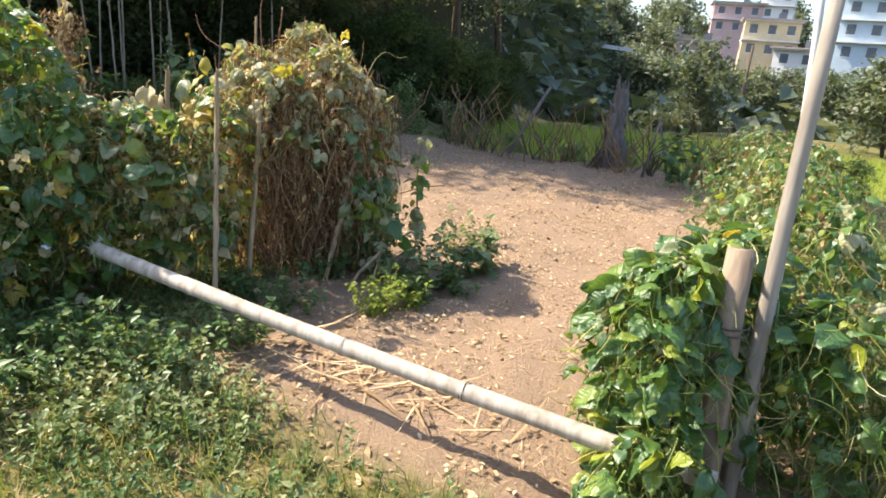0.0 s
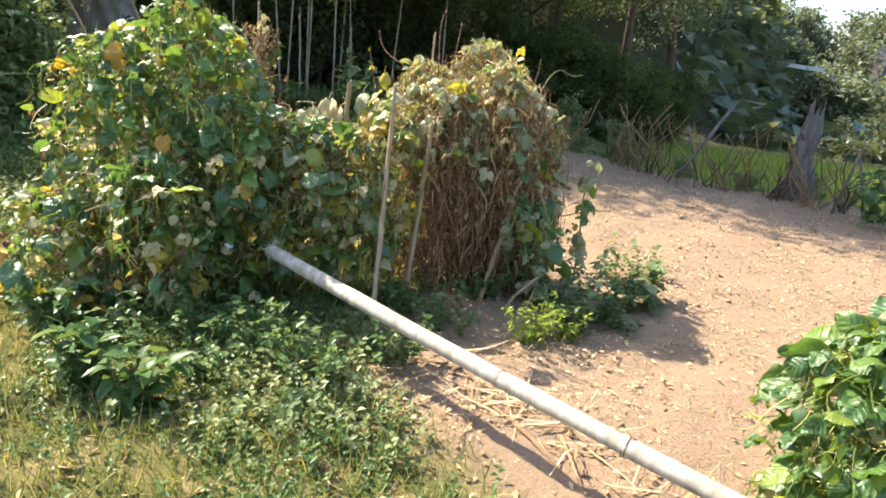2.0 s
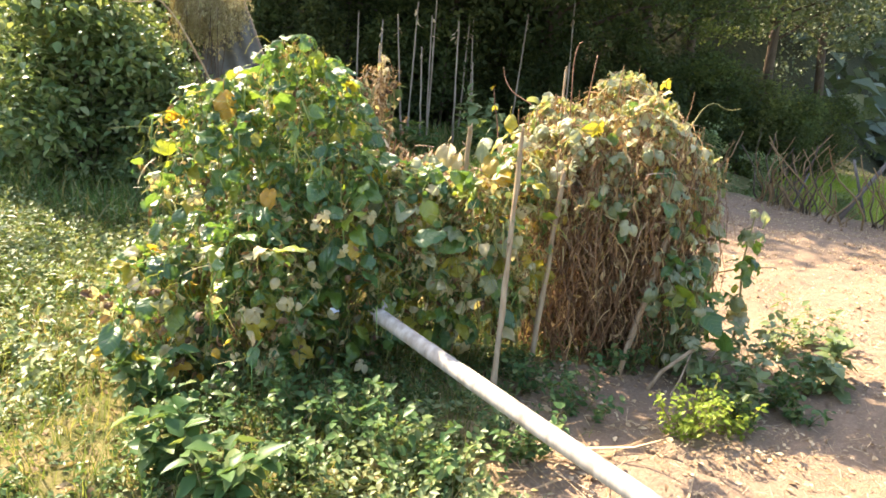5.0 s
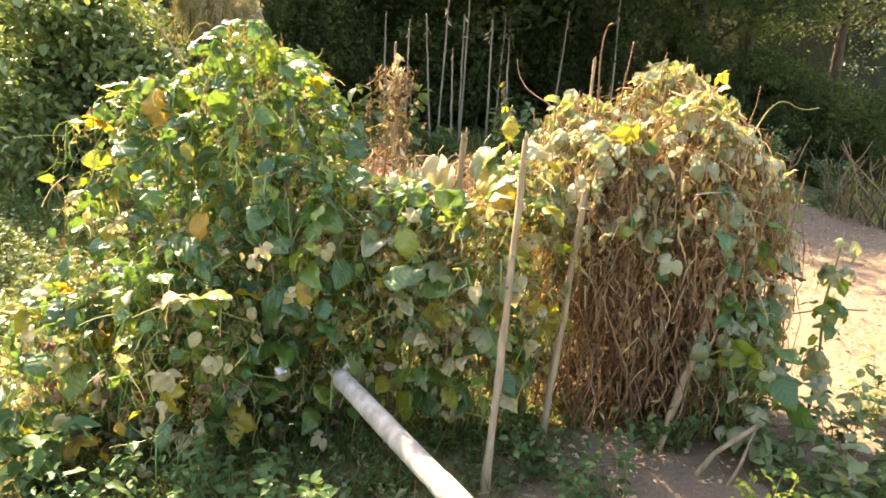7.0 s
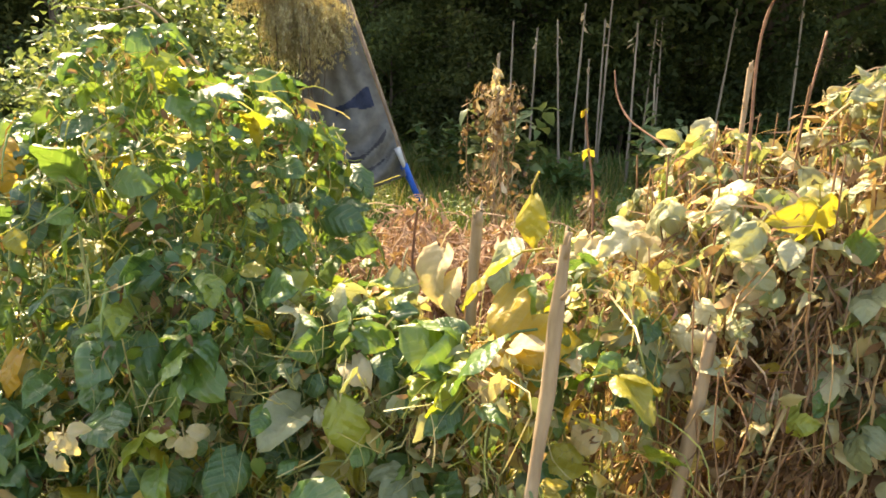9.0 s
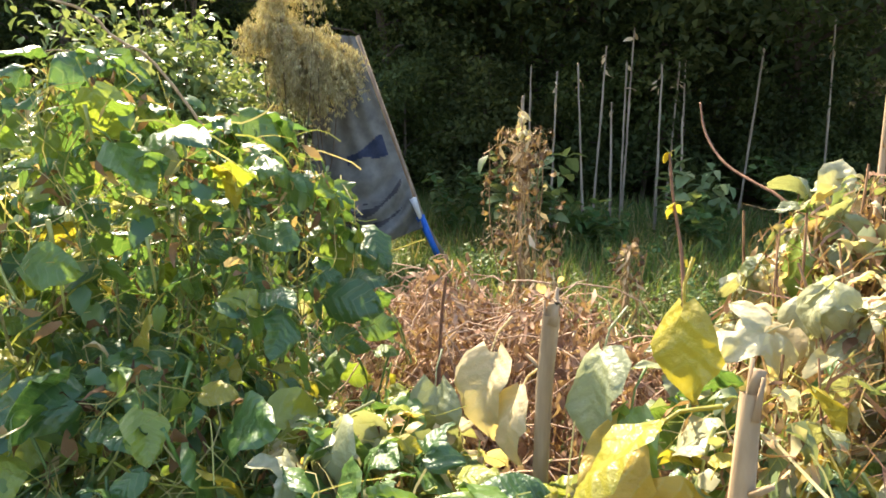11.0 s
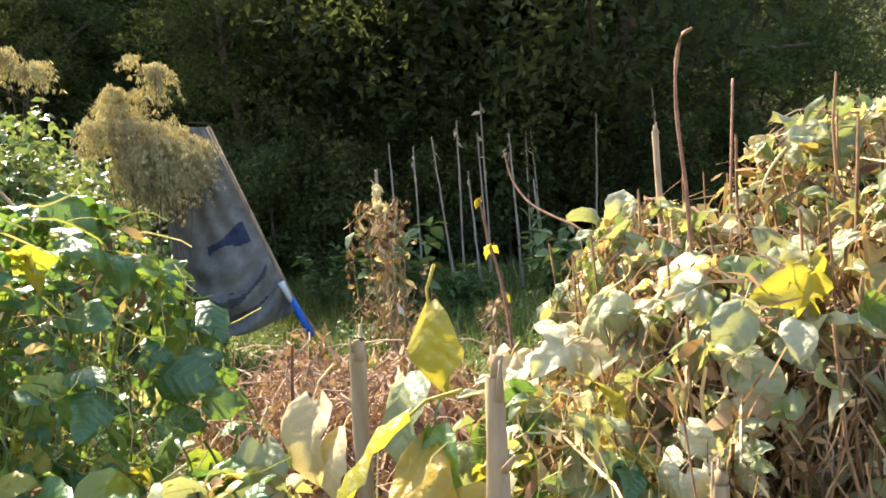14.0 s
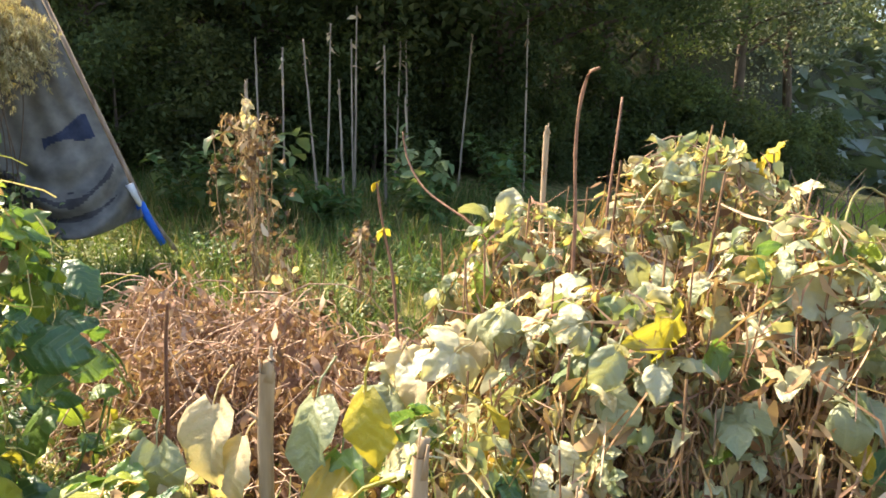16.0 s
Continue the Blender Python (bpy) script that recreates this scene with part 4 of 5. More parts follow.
for x, y, r, h, n in ((-1.55, 2.92, 0.25, 0.30, 420), (-1.25, 2.78, 0.22, 0.24, 340), (-1.9, 2.95, 0.24, 0.27, 380), (-1.7, 2.65, 0.2, 0.2, 260), (-1.0, 3.1, 0.2, 0.22, 260), (-2.2, 2.7, 0.2, 0.2, 240)):
    weed_clump((x, y), r, h, n, WEED, "leafy green weed clump under the pole", 0.042)
for x, y, r, h, n in ((-2.1, 2.42, 0.14, 0.3, 90), (-1.85, 2.35, 0.13, 0.24, 80), (-2.6, 2.75, 0.15, 0.26, 100)):
    weed_clump((x, y), r, h, n, WEED, "broad-leaved green weed in the grass", 0.09)
for x, y, r, h, n in ((-0.42, 3.72, 0.22, 0.26, 500), (-0.2, 3.85, 0.16, 0.18, 260)):
    weed_clump((x, y), r, h, n, WEED_BRIGHT, "bright yellow-green weed clump at the soil's edge", 0.03)
for x, y, r, h, n in ((-0.85, 3.7, 0.25, 0.22, 260), (-0.78, 4.25, 0.2, 0.2, 220), (-1.15, 3.8, 0.2, 0.2, 200)):
    weed_clump((x, y), r, h, n, WEED, "dark green weed clump at the foot of the row", 0.04)
for x, y, r, h, n in ((-0.38, 4.48, 0.22, 0.36, 160), (-0.2, 4.2, 0.18, 0.25, 120), (-0.55, 4.5, 0.16, 0.45, 110)):
    weed_clump((x, y), r, h, n, WEED_PALE, "pale green broad-leaved weed beside the row", 0.075)
for x, y, r, h, n in ((0.12, 5.1, 0.18, 0.3, 90), (0.3, 5.35, 0.16, 0.24, 70), (-0.05, 4.75, 0.15, 0.32, 60)):
    weed_clump((x, y), r, h, n, WEED_PALE, "small broad-leaved weed on the bare soil", 0.06)
for x, y, r, h, n in ((-5.1, 9.0, 0.5, 1.2, 200), (-5.4, 9.3, 0.35, 1.05, 130), (-3.9, 10.4, 0.4, 1.0, 160)):
    weed_clump((x, y), r, h, n, WEED_PALE, "tall broad-leaved green plant in the shaded grass", 0.2)
for x, y, r, h, n in ((-4.6, 9.6, 0.4, 0.6, 240), (-5.4, 9.3, 0.4, 0.8, 260), (-3.6, 10.2, 0.45, 0.7, 260), (-2.9, 11.2, 0.5, 0.8, 260), (-3.4, 12.6, 0.5, 0.9, 260), (-2.3, 9.3, 0.4, 0.45, 220), (-6.4, 9.4, 0.45, 0.8, 260)):
    weed_clump((x, y), r, h, n, WEED, "broad-leaved green plant in the shaded grass", 0.14)
for x, y, r, h, n in ((-4.6, 7.7, 0.35, 0.4, 300), (-3.0, 5.9, 0.3, 0.35, 260), (-4.3, 6.4, 0.35, 0.35, 300), (-2.7, 7.9, 0.4, 0.4, 300), (-2.0, 6.9, 0.35, 0.35, 260), (-3.6, 8.6, 0.4, 0.4, 260)):
    weed_clump((x, y), r, h, n, WEED, "small-leaved green weed in the grass bank", 0.05)
for x, y, r, h, n in ((-0.05, 4.35, 0.22, 0.26, 240), (0.2, 4.62, 0.2, 0.22, 180), (-0.12, 4.05, 0.2, 0.2, 220), (0.12, 4.2, 0.16, 0.16, 140)):
    weed_clump((x, y), r, h, n, WEED, "low dark green weed on the shaded soil", 0.045)
weed_clump((0.35, 4.75), 0.2, 0.26, 70, WEED_PALE, "broad-leaved pale weed on the bare soil", 0.11)
wilted = empty("wilted_plant", (-0.2, 4.85, land1(-0.2, 4.85)), "single wilted plant stalk with drooping leaves", "plant")
s = Soup()
s.tube([(0, 0, -0.04), (0.01, 0, 0.3), (-0.02, 0.01, 0.6), (0.0, 0.0, 0.92)], 0.008, 0.004, 6, 0.05)
part_mesh("stem", s.mesh("stem", [STEM]), wilted)
for k in range(26):
    z = rng.uniform(0.2, 0.93)
    a = rng.uniform(0, 6.28)
    me = (LEAF_SAGE if rng.random() < 0.35 else LEAF_GREEN)[rng.integers(8)]
    place_part("leaf", me, wilted, Vector((0.05 * math.cos(a), 0.05 * math.sin(a), z)), a - 1.57, rng.normal(-0.9, 0.3), rng.normal(0, 0.3), rng.uniform(0.5, 0.9))


def sticks(name, label, pieces, mat):
    for a, b, r in pieces:
        a, b = np.array(a, float), np.array(b, float)
        ob = empty(name, a, label, "stick", "dry sticks")
        s = Soup()
        m = (a + b) / 2 + rng.normal(0, 0.012, 3)
        s.tube([a - a, m - a, b - a], r, r * 0.7, 6, 0.06)
        part_mesh("shaft", s.mesh("shaft", [mat]), ob)


sticks("dry_stick", "pale dry broken stalk leaning on the weeds", [((-0.625, 4.12, -0.05), (-0.405, 4.26, 0.235), 0.013), ((-0.50, 4.10, -0.04), (-0.41, 4.27, 0.23), 0.007), ((-0.35, 5.2, 0.42), (0.0, 5.25, 0.5), 0.008), ((-0.35, 5.2, 0.0), (-0.35, 5.2, 0.43), 0.006)], STAKE)

# straw lying on the soil
def litter(name, label, n, xr, yr, length, material, keep, flat=0.12, shapes=STRAWS, lie=math.pi / 2):
    x, y = rng.uniform(*xr, n), rng.uniform(*yr, n)
    ok = rng.random(n) < keep(x, y)
    x, y = x[ok], y[ok]
    k = len(x)
    pos = np.stack([x, y, land(x, y) + rng.uniform(0.004, 0.02, k)], -1)
    me = strewn(name, shapes, pos, rng.uniform(0, 6.28, k), lie - np.abs(rng.normal(0, flat, k)), rng.normal(0, 0.3, k), length * rng.uniform(0.4, 1.5, k), material)
    return tagged(new(name, me), label, "litter", "", "stuff")


bare = lambda x, y: (1 - turf_at(x, y)) * (0.35 + 0.65 * (wobble(x, y, 3.3) > -0.1))
litter("straw_litter", "short dry straw scattered on tan soil", 46000, (-2, 5), (1.6, 11.5), 0.07, STRAW, bare)
litter("straw_litter", "long dry stalks strewn below the pole", 420, (-1.1, 0.3), (2.35, 3.4), 0.32, STRAW, lambda x, y: np.exp(-(((y - 2.95 + 0.35 * (x + 0.3)) / 0.16) ** 2)), 0.06)
litter("dead_leaf_litter", "curled pale dead leaves scattered on the soil", 5000, (-2.5, 4.5), (1.8, 11), 0.03, STRAW, bare, 0.25, CURLS)
litter("leaf_chips", "flat dry leaf chips scattered on the soil", 26000, (-2.2, 5), (1.6, 11.4), 0.026, STRAW, bare, 0.1, FLAT, 0.06)
n = 600
x, y = rng.uniform(-1.5, 5.0, n), rng.uniform(1.8, 11.3, n)
ok = turf_at(x, y) < 0.4
x, y = x[ok], y[ok]
n = len(x)
cube_v = np.array([(a, b, c) for a in (-1, 1) for b in (-1, 1) for c in (-1, 1)], float)
cube_f = [(0, 1, 3, 2), (4, 6, 7, 5), (0, 4, 5, 1), (2, 3, 7, 6), (0, 2, 6, 4), (1, 5, 7, 3)]
lumps = [(cube_v * (0.62 + 0.3 * rng.random((8, 1))), cube_f) for _ in range(5)]
tagged(new("soil_clods", strewn("soil_clods", lumps, np.stack([x, y, land(x, y) + 0.002], -1), rng.uniform(0, 6.28, n), rng.normal(0, 0.5, n), rng.normal(0, 0.5, n), 0.010 * rng.uniform(0.3, 1.5, n) ** 1.5, CLOD)), "small tan clods of dug soil", "soil", "", "stuff")


def meadow(name, label, n, xr, yr, h, material, keep, shapes=BLADES, tilt=0.35):
    x, y = rng.uniform(*xr, n), rng.uniform(*yr, n)
    ok = rng.random(n) < keep(x, y)
    x, y = x[ok], y[ok]
    k = len(x)
    pos = np.stack([x, y, land(x, y) - 0.005], -1)
    me = strewn(name, shapes, pos, rng.uniform(0, 6.28, k), rng.normal(0, tilt, k), rng.normal(0, tilt, k), h * rng.uniform(0.4, 1.4, k), material)
    return tagged(new(name, me), label, "grass", "", "stuff")


meadow("grass", "short rough grass turning yellow", 54000, (-6.5, 1.2), (1.1, 5.2), 0.10, GRASS, lambda x, y: turf_at(x, y) ** 1.5)
meadow("grass", "tall rough grass on the bank", 36000, (-11, -1.0), (4.6, 12.5), 0.26, GRASS_SHADE, lambda x, y: turf_at(x, y))
meadow("grass", "grass growing beside the bare soil", 9000, (1.2, 5.5), (1.0, 9.5), 0.16, GRASS, lambda x, y: turf_at(x, y))
meadow("low_weeds", "small leafy weeds mixed into the grass", 17000, (-6.5, 1.0), (1.1, 5.5), 0.075, WEED, lambda x, y: turf_at(x, y) * (0.25 + 0.75 * (wobble(x, y, 2.2) > 0.0)), SPRIGS, 0.25)
meadow("low_weeds", "pale leafy weeds on the grass bank", 9000, (-9, -3.0), (2.6, 8.5), 0.13, WEED_PALE, lambda x, y: 0.3 + 0.7 * (wobble(x, y, 1.1) > -0.2), SPRIGS, 0.25)
litter("leaf_litter", "dry straw and dead leaves among the grass", 9000, (-6.0, 1.0), (1.1, 5.2), 0.075, STRAW, lambda x, y: turf_at(x, y), 0.5, STRAWS + CURLS)
meadow("low_weeds", "dusty grey-green weeds in the short grass", 5000, (-5.0, 1.0), (1.1, 4.0), 0.10, WEED_PALE, lambda x, y: turf_at(x, y) * (wobble(x, y, 1.7) > 0.1), SPRIGS, 0.25)
meadow("grass", "yellow-green crop on the lower terrace", 26000, (0.5, 16), (9.5, 21), 0.26, WEED_BRIGHT, lambda x, y: smooth_step(13.0, 13.4, y + 0.22 * x) * smooth_step(21, 20.5, y + 0.22 * x))


# ---- beyond the row: dry stalks, thin stakes, tarpaulin ----
def dry_stalks(at, h, r, label, n_leaf=160):
    base = Vector((at[0], at[1], land1(*at)))
    ob = empty("dry_bean_stalk", base, label, "bean plant", "withered bean plants")
    s = Soup()
    for _ in range(9):
        a, q = rng.uniform(0, 6.28), r * rng.random()
        vine(s, (0.5 * q * math.cos(a), 0.5 * q * math.sin(a), -0.03), (q * math.cos(a), q * math.sin(a), h * rng.uniform(0.7, 1.0)), 0.006, 0, 9, 0.04)
    part_mesh("stem", s.mesh("stem", [STEM_DRY]), ob, "", "stuff")
    for _ in range(n_leaf):
        z = h * rng.random() ** 0.85
        a, q = rng.uniform(0, 6.28), r * (1.25 - 0.75 * z / h) * rng.uniform(0.3, 1.1)
        kind = (LEAF_BROWN, LEAF_CREAM)[rng.choice(2, p=(0.95, 0.05))]
        place_part("dry_leaf", kind[rng.integers(len(kind))], ob, Vector((q * math.cos(a), q * math.sin(a), z)), a - 1.57, rng.normal(-1.3, 0.3), rng.normal(0, 0.4), rng.uniform(0.5, 1.0))
    N = int(950 * (h / 1.45) ** 2)
    z = h * rng.random(N) ** 0.85
    a, q = rng.uniform(0, 6.28, N), r * (1.2 - 0.75 * z / h) * rng.uniform(0.1, 1.05, N) * (0.55 + 0.55 * np.sin(9 * z + a))
    part_mesh("tangle", strewn("tangle", FLUFF + THREAD + LOOPS, np.stack([q * np.cos(a), q * np.sin(a), z], -1), rng.uniform(0, 6.28, N), rng.normal(0, 0.5, N), rng.normal(0, 0.5, N), rng.uniform(0.04, 0.15, N), STRAW), ob, "shrivelled hanging leaves", "stuff")
    return ob


dry_stalks((-3.83, 7.06), 1.5, 0.38, "withered brown bean plant on a thin stake in the grass", 170)
dry_stalks((-3.3, 6.6), 0.75, 0.3, "low withered brown bean plant in the grass", 60)
dry_stalks((-3.15, 7.4), 0.7, 0.3, "low withered bean plant in the grass", 40)
for x, y, top in ((-6.12, 10.47, 2.42), (-5.39, 9.94, 2.26), (-5.28, 10.22, 2.37), (-5.18, 10.71, 2.61), (-5.15, 11.37, 2.9), (-5.08, 10.71, 1.93), (-5.15, 11.2, 2.46), (-4.87, 12.21, 2.52), (-4.56, 10.94, 2.36), (-4.88, 12.42, 2.57), (-3.89, 12.5, 2.65), (-3.22, 13.07, 3.03), (-4.3, 11.0, 1.75)):
    stake((x + rng.normal(0, 0.1), y), (x, y, top), 0.017, 0.011, "thin_stake", "tall thin grey bean stake standing in grass", STAKE_GREY, "thin stakes in the grass", bits=rng.random() < 0.5, husk=rng.random() < 0.6)
stake((-3.86, 7.1), (-3.88, 7.12, 1.78), 0.017, 0.013, mat=STAKE_GREY)


def tarpaulin():
    ob = empty("tarpaulin", (-5.6, 7.5, land1(-5.6, 7.5)), "grey tarpaulin hung over a leaning pole, hem bunched", "tarpaulin")
    o = np.array(ob.location)
    nu, nv = 60, 130
    tl, tr, bl, br = map(np.array, ((-6.08, 7.1, 2.42), (-5.88, 7.28, 2.42), (-6.22, 7.0, 0.62), (-5.43, 7.72, 0.66)))
    face = np.array([0.6, -0.75, 0.05])

    def spot(u, t):
        L = tl + (bl - tl) * t + np.array([-0.05, -0.03, 0]) * math.sin(math.pi * t)
        R = tr + (br - tr) * t
        low = float(smooth_step(0.60, 0.92, t))
        sag = 0.05 * math.sin(math.pi * u) + 0.03 * math.sin(9 * u + 3 * t) * t + 0.012 * math.sin(23 * u - 9 * t)
        fold = low * (0.06 * math.sin(46 * t + 26 * (u - 0.5) ** 2) + 0.03 * math.sin(12 * u + 20 * t))
        p = L + (R - L) * u + face * (sag + fold + 0.10 * low * math.sin(math.pi * u))
        p[2] -= 0.13 * low * math.sin(math.pi * u)
        return p - o

    def sheet_part(name, want, mat, lift, label=""):
        v, f, seen = [], [], {}
        for j in range(nv):
            for i in range(nu):
                if not want((i + 0.5) / nu, (j + 0.5) / nv):
                    continue
                q = []
                for a, c in ((i, j), (i + 1, j), (i + 1, j + 1), (i, j + 1)):
                    if (a, c) not in seen:
                        seen[a, c] = len(v)
                        v.append(spot(a / nu, c / nv) + face * lift)
                    q.append(seen[a, c])
                f.append(q)
        me = mesh_from(name, v, f, [mat])
        me.polygons.foreach_set("use_smooth", [True] * len(me.polygons))
        return part_mesh(name, me, ob, label)

    sheet = sheet_part("sheet", lambda u, t: True, TARP, 0.0)
    sheet.modifiers.new("thick", "SOLIDIFY").thickness = 0.006
    sheet_part("patch", lambda u, t: abs(t - 0.60 + 0.16 * (u - 0.6)) < 0.035 + 0.02 * math.sin(9 * u) and 0.42 < u < 0.9, TARP_DARK, 0.012, "dark navy cloth patch")
    # two dark bands over the bunched hem paint in fold shade and stains
    sheet_part("grimy_fold", lambda u, t: abs(t - 0.74 - 0.10 * math.sin(math.pi * u)) < 0.018 + 0.01 * math.sin(14 * u) and 0.06 < u < 0.95, TARP_STAIN_SHADE, 0.008, "dark hem band with stains and fold shade painted in")
    sheet_part("grimy_fold", lambda u, t: abs(t - 0.84 - 0.09 * math.sin(math.pi * u)) < 0.022 + 0.012 * math.sin(11 * u + 1) and 0.15 < u < 0.9, TARP_STAIN_SHADE, 0.008, "dark hem band with stains and fold shade painted in")
    out = face * 0.02
    for mt, p, q, r, lab in ((WHITE, spot(1, 0.84), spot(1, 0.95), 0.035, "white plastic strap"), (BLUE, spot(1, 0.94), spot(1, 1.0) + np.array([0.10, 0.10, -0.26]), 0.042, "bright blue plastic strap")):
        s = Soup()
        s.tube([p + out, (p + q) / 2 + out * 1.5, q + out], r, r * 0.7, 8, 0.1)
        part_mesh("strap", s.mesh("strap", [mt]), ob, lab)
    for a, m, z, lab in (((-5.2, 7.95), (-5.50, 7.80, 0.7), (-5.98, 7.40, 2.45), "leaning brown wooden pole"), ((-6.3, 7.05), (-6.2, 7.12, 1.3), (-6.1, 7.17, 2.45), "brown wooden pole")):
        s = Soup()
        s.tube([np.array((*a, land1(*a) - 0.05)) - o, np.array(m) - o, np.array(z) - o], 0.026, 0.018, 8, 0.05)
        part_mesh("pole", s.mesh("pole", [POST_WOOD]), ob, lab)


tarpaulin()


def plume_shrub(at, heads, label):
    """A dry reed-like shrub with drooping feathery heads."""
    base = Vector((at[0], at[1], land1(*at)))
    ob = empty("plumed_shrub", base, label, "shrub", "plumed shrubs")
    s, stalks, P = Soup(), Soup(), []
    for hx, hy, hz, r in heads:
        c = np.array([hx, hy, hz]) - np.array(base)
        for _ in range(2):
            vine(stalks, (rng.normal(0, 0.1), rng.normal(0, 0.1), -0.04), c + rng.normal(0, r * 0.4, 3), 0.007, 0.03, 9, 0.03)
        for _ in range(int(22 * r / 0.35)):
            d = rng.normal(0, 1, 3)
            d /= np.linalg.norm(d)
            knot = c + d * r * rng.uniform(0.2, 1.05) * (1.0, 1.0, 0.85)
            for _ in range(8):
                e = rng.normal(0, 1, 3)
                e /= np.linalg.norm(e)
                p0 = knot + e * rng.uniform(0.0, 0.06)
                tip = p0 + np.array([e[0] * 0.10 + d[0] * 0.07, e[1] * 0.10 + d[1] * 0.07, -0.02 - 0.16 * rng.random()])
                pts = vine(s, p0, tip, 0.0015, 0.5, 6, 0.04)
                for k, q in enumerate(pts[1:]):
                    for _ in range(9):
                        P.append(q + rng.normal(0, 0.013 - 0.002 * k, 3))
    P = np.array(P)
    N = len(P)
    part_mesh("stem", stalks.mesh("stem", [BARK]), ob, "", "stuff")
    part_mesh("spray", s.mesh("spray", [HEAP_STEM]), ob, "thin drooping straw-coloured stalks", "stuff")
    part_mesh("plume", strewn("plume", FLUFF[:2], P, rng.uniform(0, 6.28, N), rng.normal(0, 0.45, N), rng.normal(0, 0.45, N), rng.uniform(0.02, 0.05, N), PLUME), ob, "tan feathery seed heads", "stuff")
    return ob


plume_shrub((-6.0, 6.75), ((-5.95, 6.75, 2.3, 0.34), (-5.78, 6.92, 2.2, 0.28), (-5.9, 6.8, 2.05, 0.3), (-5.8, 6.86, 1.95, 0.26), (-6.02, 6.66, 1.95, 0.26), (-5.98, 6.7, 2.25, 0.3), (-6.1, 6.5, 2.35, 0.28), (-5.72, 6.64, 2.82, 0.14), (-6.05, 6.6, 2.62, 0.2)), "dry shrub with drooping tan feathery heads over the tarpaulin")
plume_shrub((-6.6, 5.9), ((-6.3, 5.78, 2.88, 0.11), (-6.42, 5.62, 2.98, 0.12), (-6.35, 5.45, 3.12, 0.07), (-6.15, 5.95, 2.8, 0.08)), "dry shrub with tan feathery heads on the bank")


# ---- shrubs and trees ----
def crown_tree(name, h, spread, limbs, per, leaf, mat, seed, low=0.3, trunk=0.12, shapes=QUADS, clump=0.13):
    """Trunk, forking limbs, and leaf clumps round the twigs."""
    ob = empty(name, (0, 0, 0), "", "")
    s, C = Soup(), []
    top = np.array([rng.normal(0, 0.05 * h), rng.normal(0, 0.05 * h), h * 0.88])
    stem = [np.array([0, 0, -0.3]), top * 0.35 + rng.normal(0, 0.03 * h, 3) * (1, 1, 0), top * 0.7, top]
    s.tube(stem, trunk, trunk * 0.25, 8, 0.08)
    for k in range(limbs):
        t = low + (1 - low) * (k + rng.random()) / limbs
        a = k * 2.4 + rng.normal(0, 0.4)
        p = top * t
        reach = spread * (1.05 - 0.65 * t) * rng.uniform(0.6, 1.15)
        q = p + np.array([math.cos(a) * reach, math.sin(a) * reach, h * rng.uniform(0.02, 0.16)])
        pts = vine(s, p, q, trunk * 0.28, 0.08, 6, 0.06)
        for m in pts[2:]:
            for _ in range(2):
                tw = m + rng.normal(0, spread * 0.16, 3)
                s.tube([m, tw], trunk * 0.08, trunk * 0.03, 3, cap=False) if spread < 2.5 else None
                C.append(tw)
    C = np.array(C)
    N = len(C) * per
    pos = np.repeat(C, per, 0) + rng.normal(0, 1, (N, 3)) * np.array([1, 1, 0.7]) * spread * clump
    part_mesh("trunk", s.mesh("trunk", [BARK]), ob)
    part_mesh("crown", strewn("crown", shapes, pos, rng.uniform(0, 6.28, N), rng.normal(-0.2, 0.6, N), rng.normal(0, 0.5, N), leaf * rng.uniform(0.6, 1.4, N), mat), ob)
    return ob


def grove(make, spots, label, category, group):
    protos = [make(k) for k in range(3)]
    used = set()
    for i, (x, y, sc) in enumerate(spots):
        p = protos[i % 3]
        m = pose(x, y, land1(x, y) - 0.05, 0, 0, float(rng.uniform(0, 360)))
        if i < 3:
            ob = p
            ob.matrix_basis = m
        else:
            ob = copy_thing(p, m)
        ob.scale = (sc, sc, sc)
        tagged(ob, label, category, group)


spots = []
for k in range(32):
    x = -26 + 22.5 * (k % 16 + rng.random() * 0.8) / 16
    y = float(foot_line(x)) + 0.6 + 3.2 * (k // 16) + rng.uniform(-0.4, 2.8)
    spots.append((x, y, rng.uniform(0.9, 1.25)))
for k in range(6):
    x = -18 - 20 * rng.random()
    spots.append((x, rng.uniform(3, 17) + float(foot_line(x)) * 0.4, rng.uniform(1.2, 1.6)))
spots += [(-9.0, 15.0, 1.5), (-7.2, 14.0, 1.55), (-5.6, 13.9, 1.6), (-4.0, 14.3, 1.55), (-11.4, 16.8, 1.4), (-13.5, 13.5, 1.35), (-16, 12.5, 1.3), (-13.2, 9.8, 1.3), (-14.2, 7.6, 1.3), (-15.8, 5.0, 1.3), (-17, 8.6, 1.4), (-18.2, 3.4, 1.4), (-19.4, 6.4, 1.5), (-21, 9.2, 1.6), (-22, 4.2, 1.6), (-24, 7.2, 1.8), (-25.5, 2.0, 1.7), (-16, 19.5, 1.5), (-13, 19, 1.5), (-19, 17, 1.6), (-22, 14.5, 1.6), (-10, 20, 1.5), (-25, 12, 1.7), (-17.5, 14.5, 1.4), (-6.8, 13.3, 1.25), (-4.6, 14.6, 1.2), (-2.4, 19.5, 0.95), (-3.4, 21.5, 1.0), (-1.6, 22.0, 0.9)]
rng.shuffle(spots)
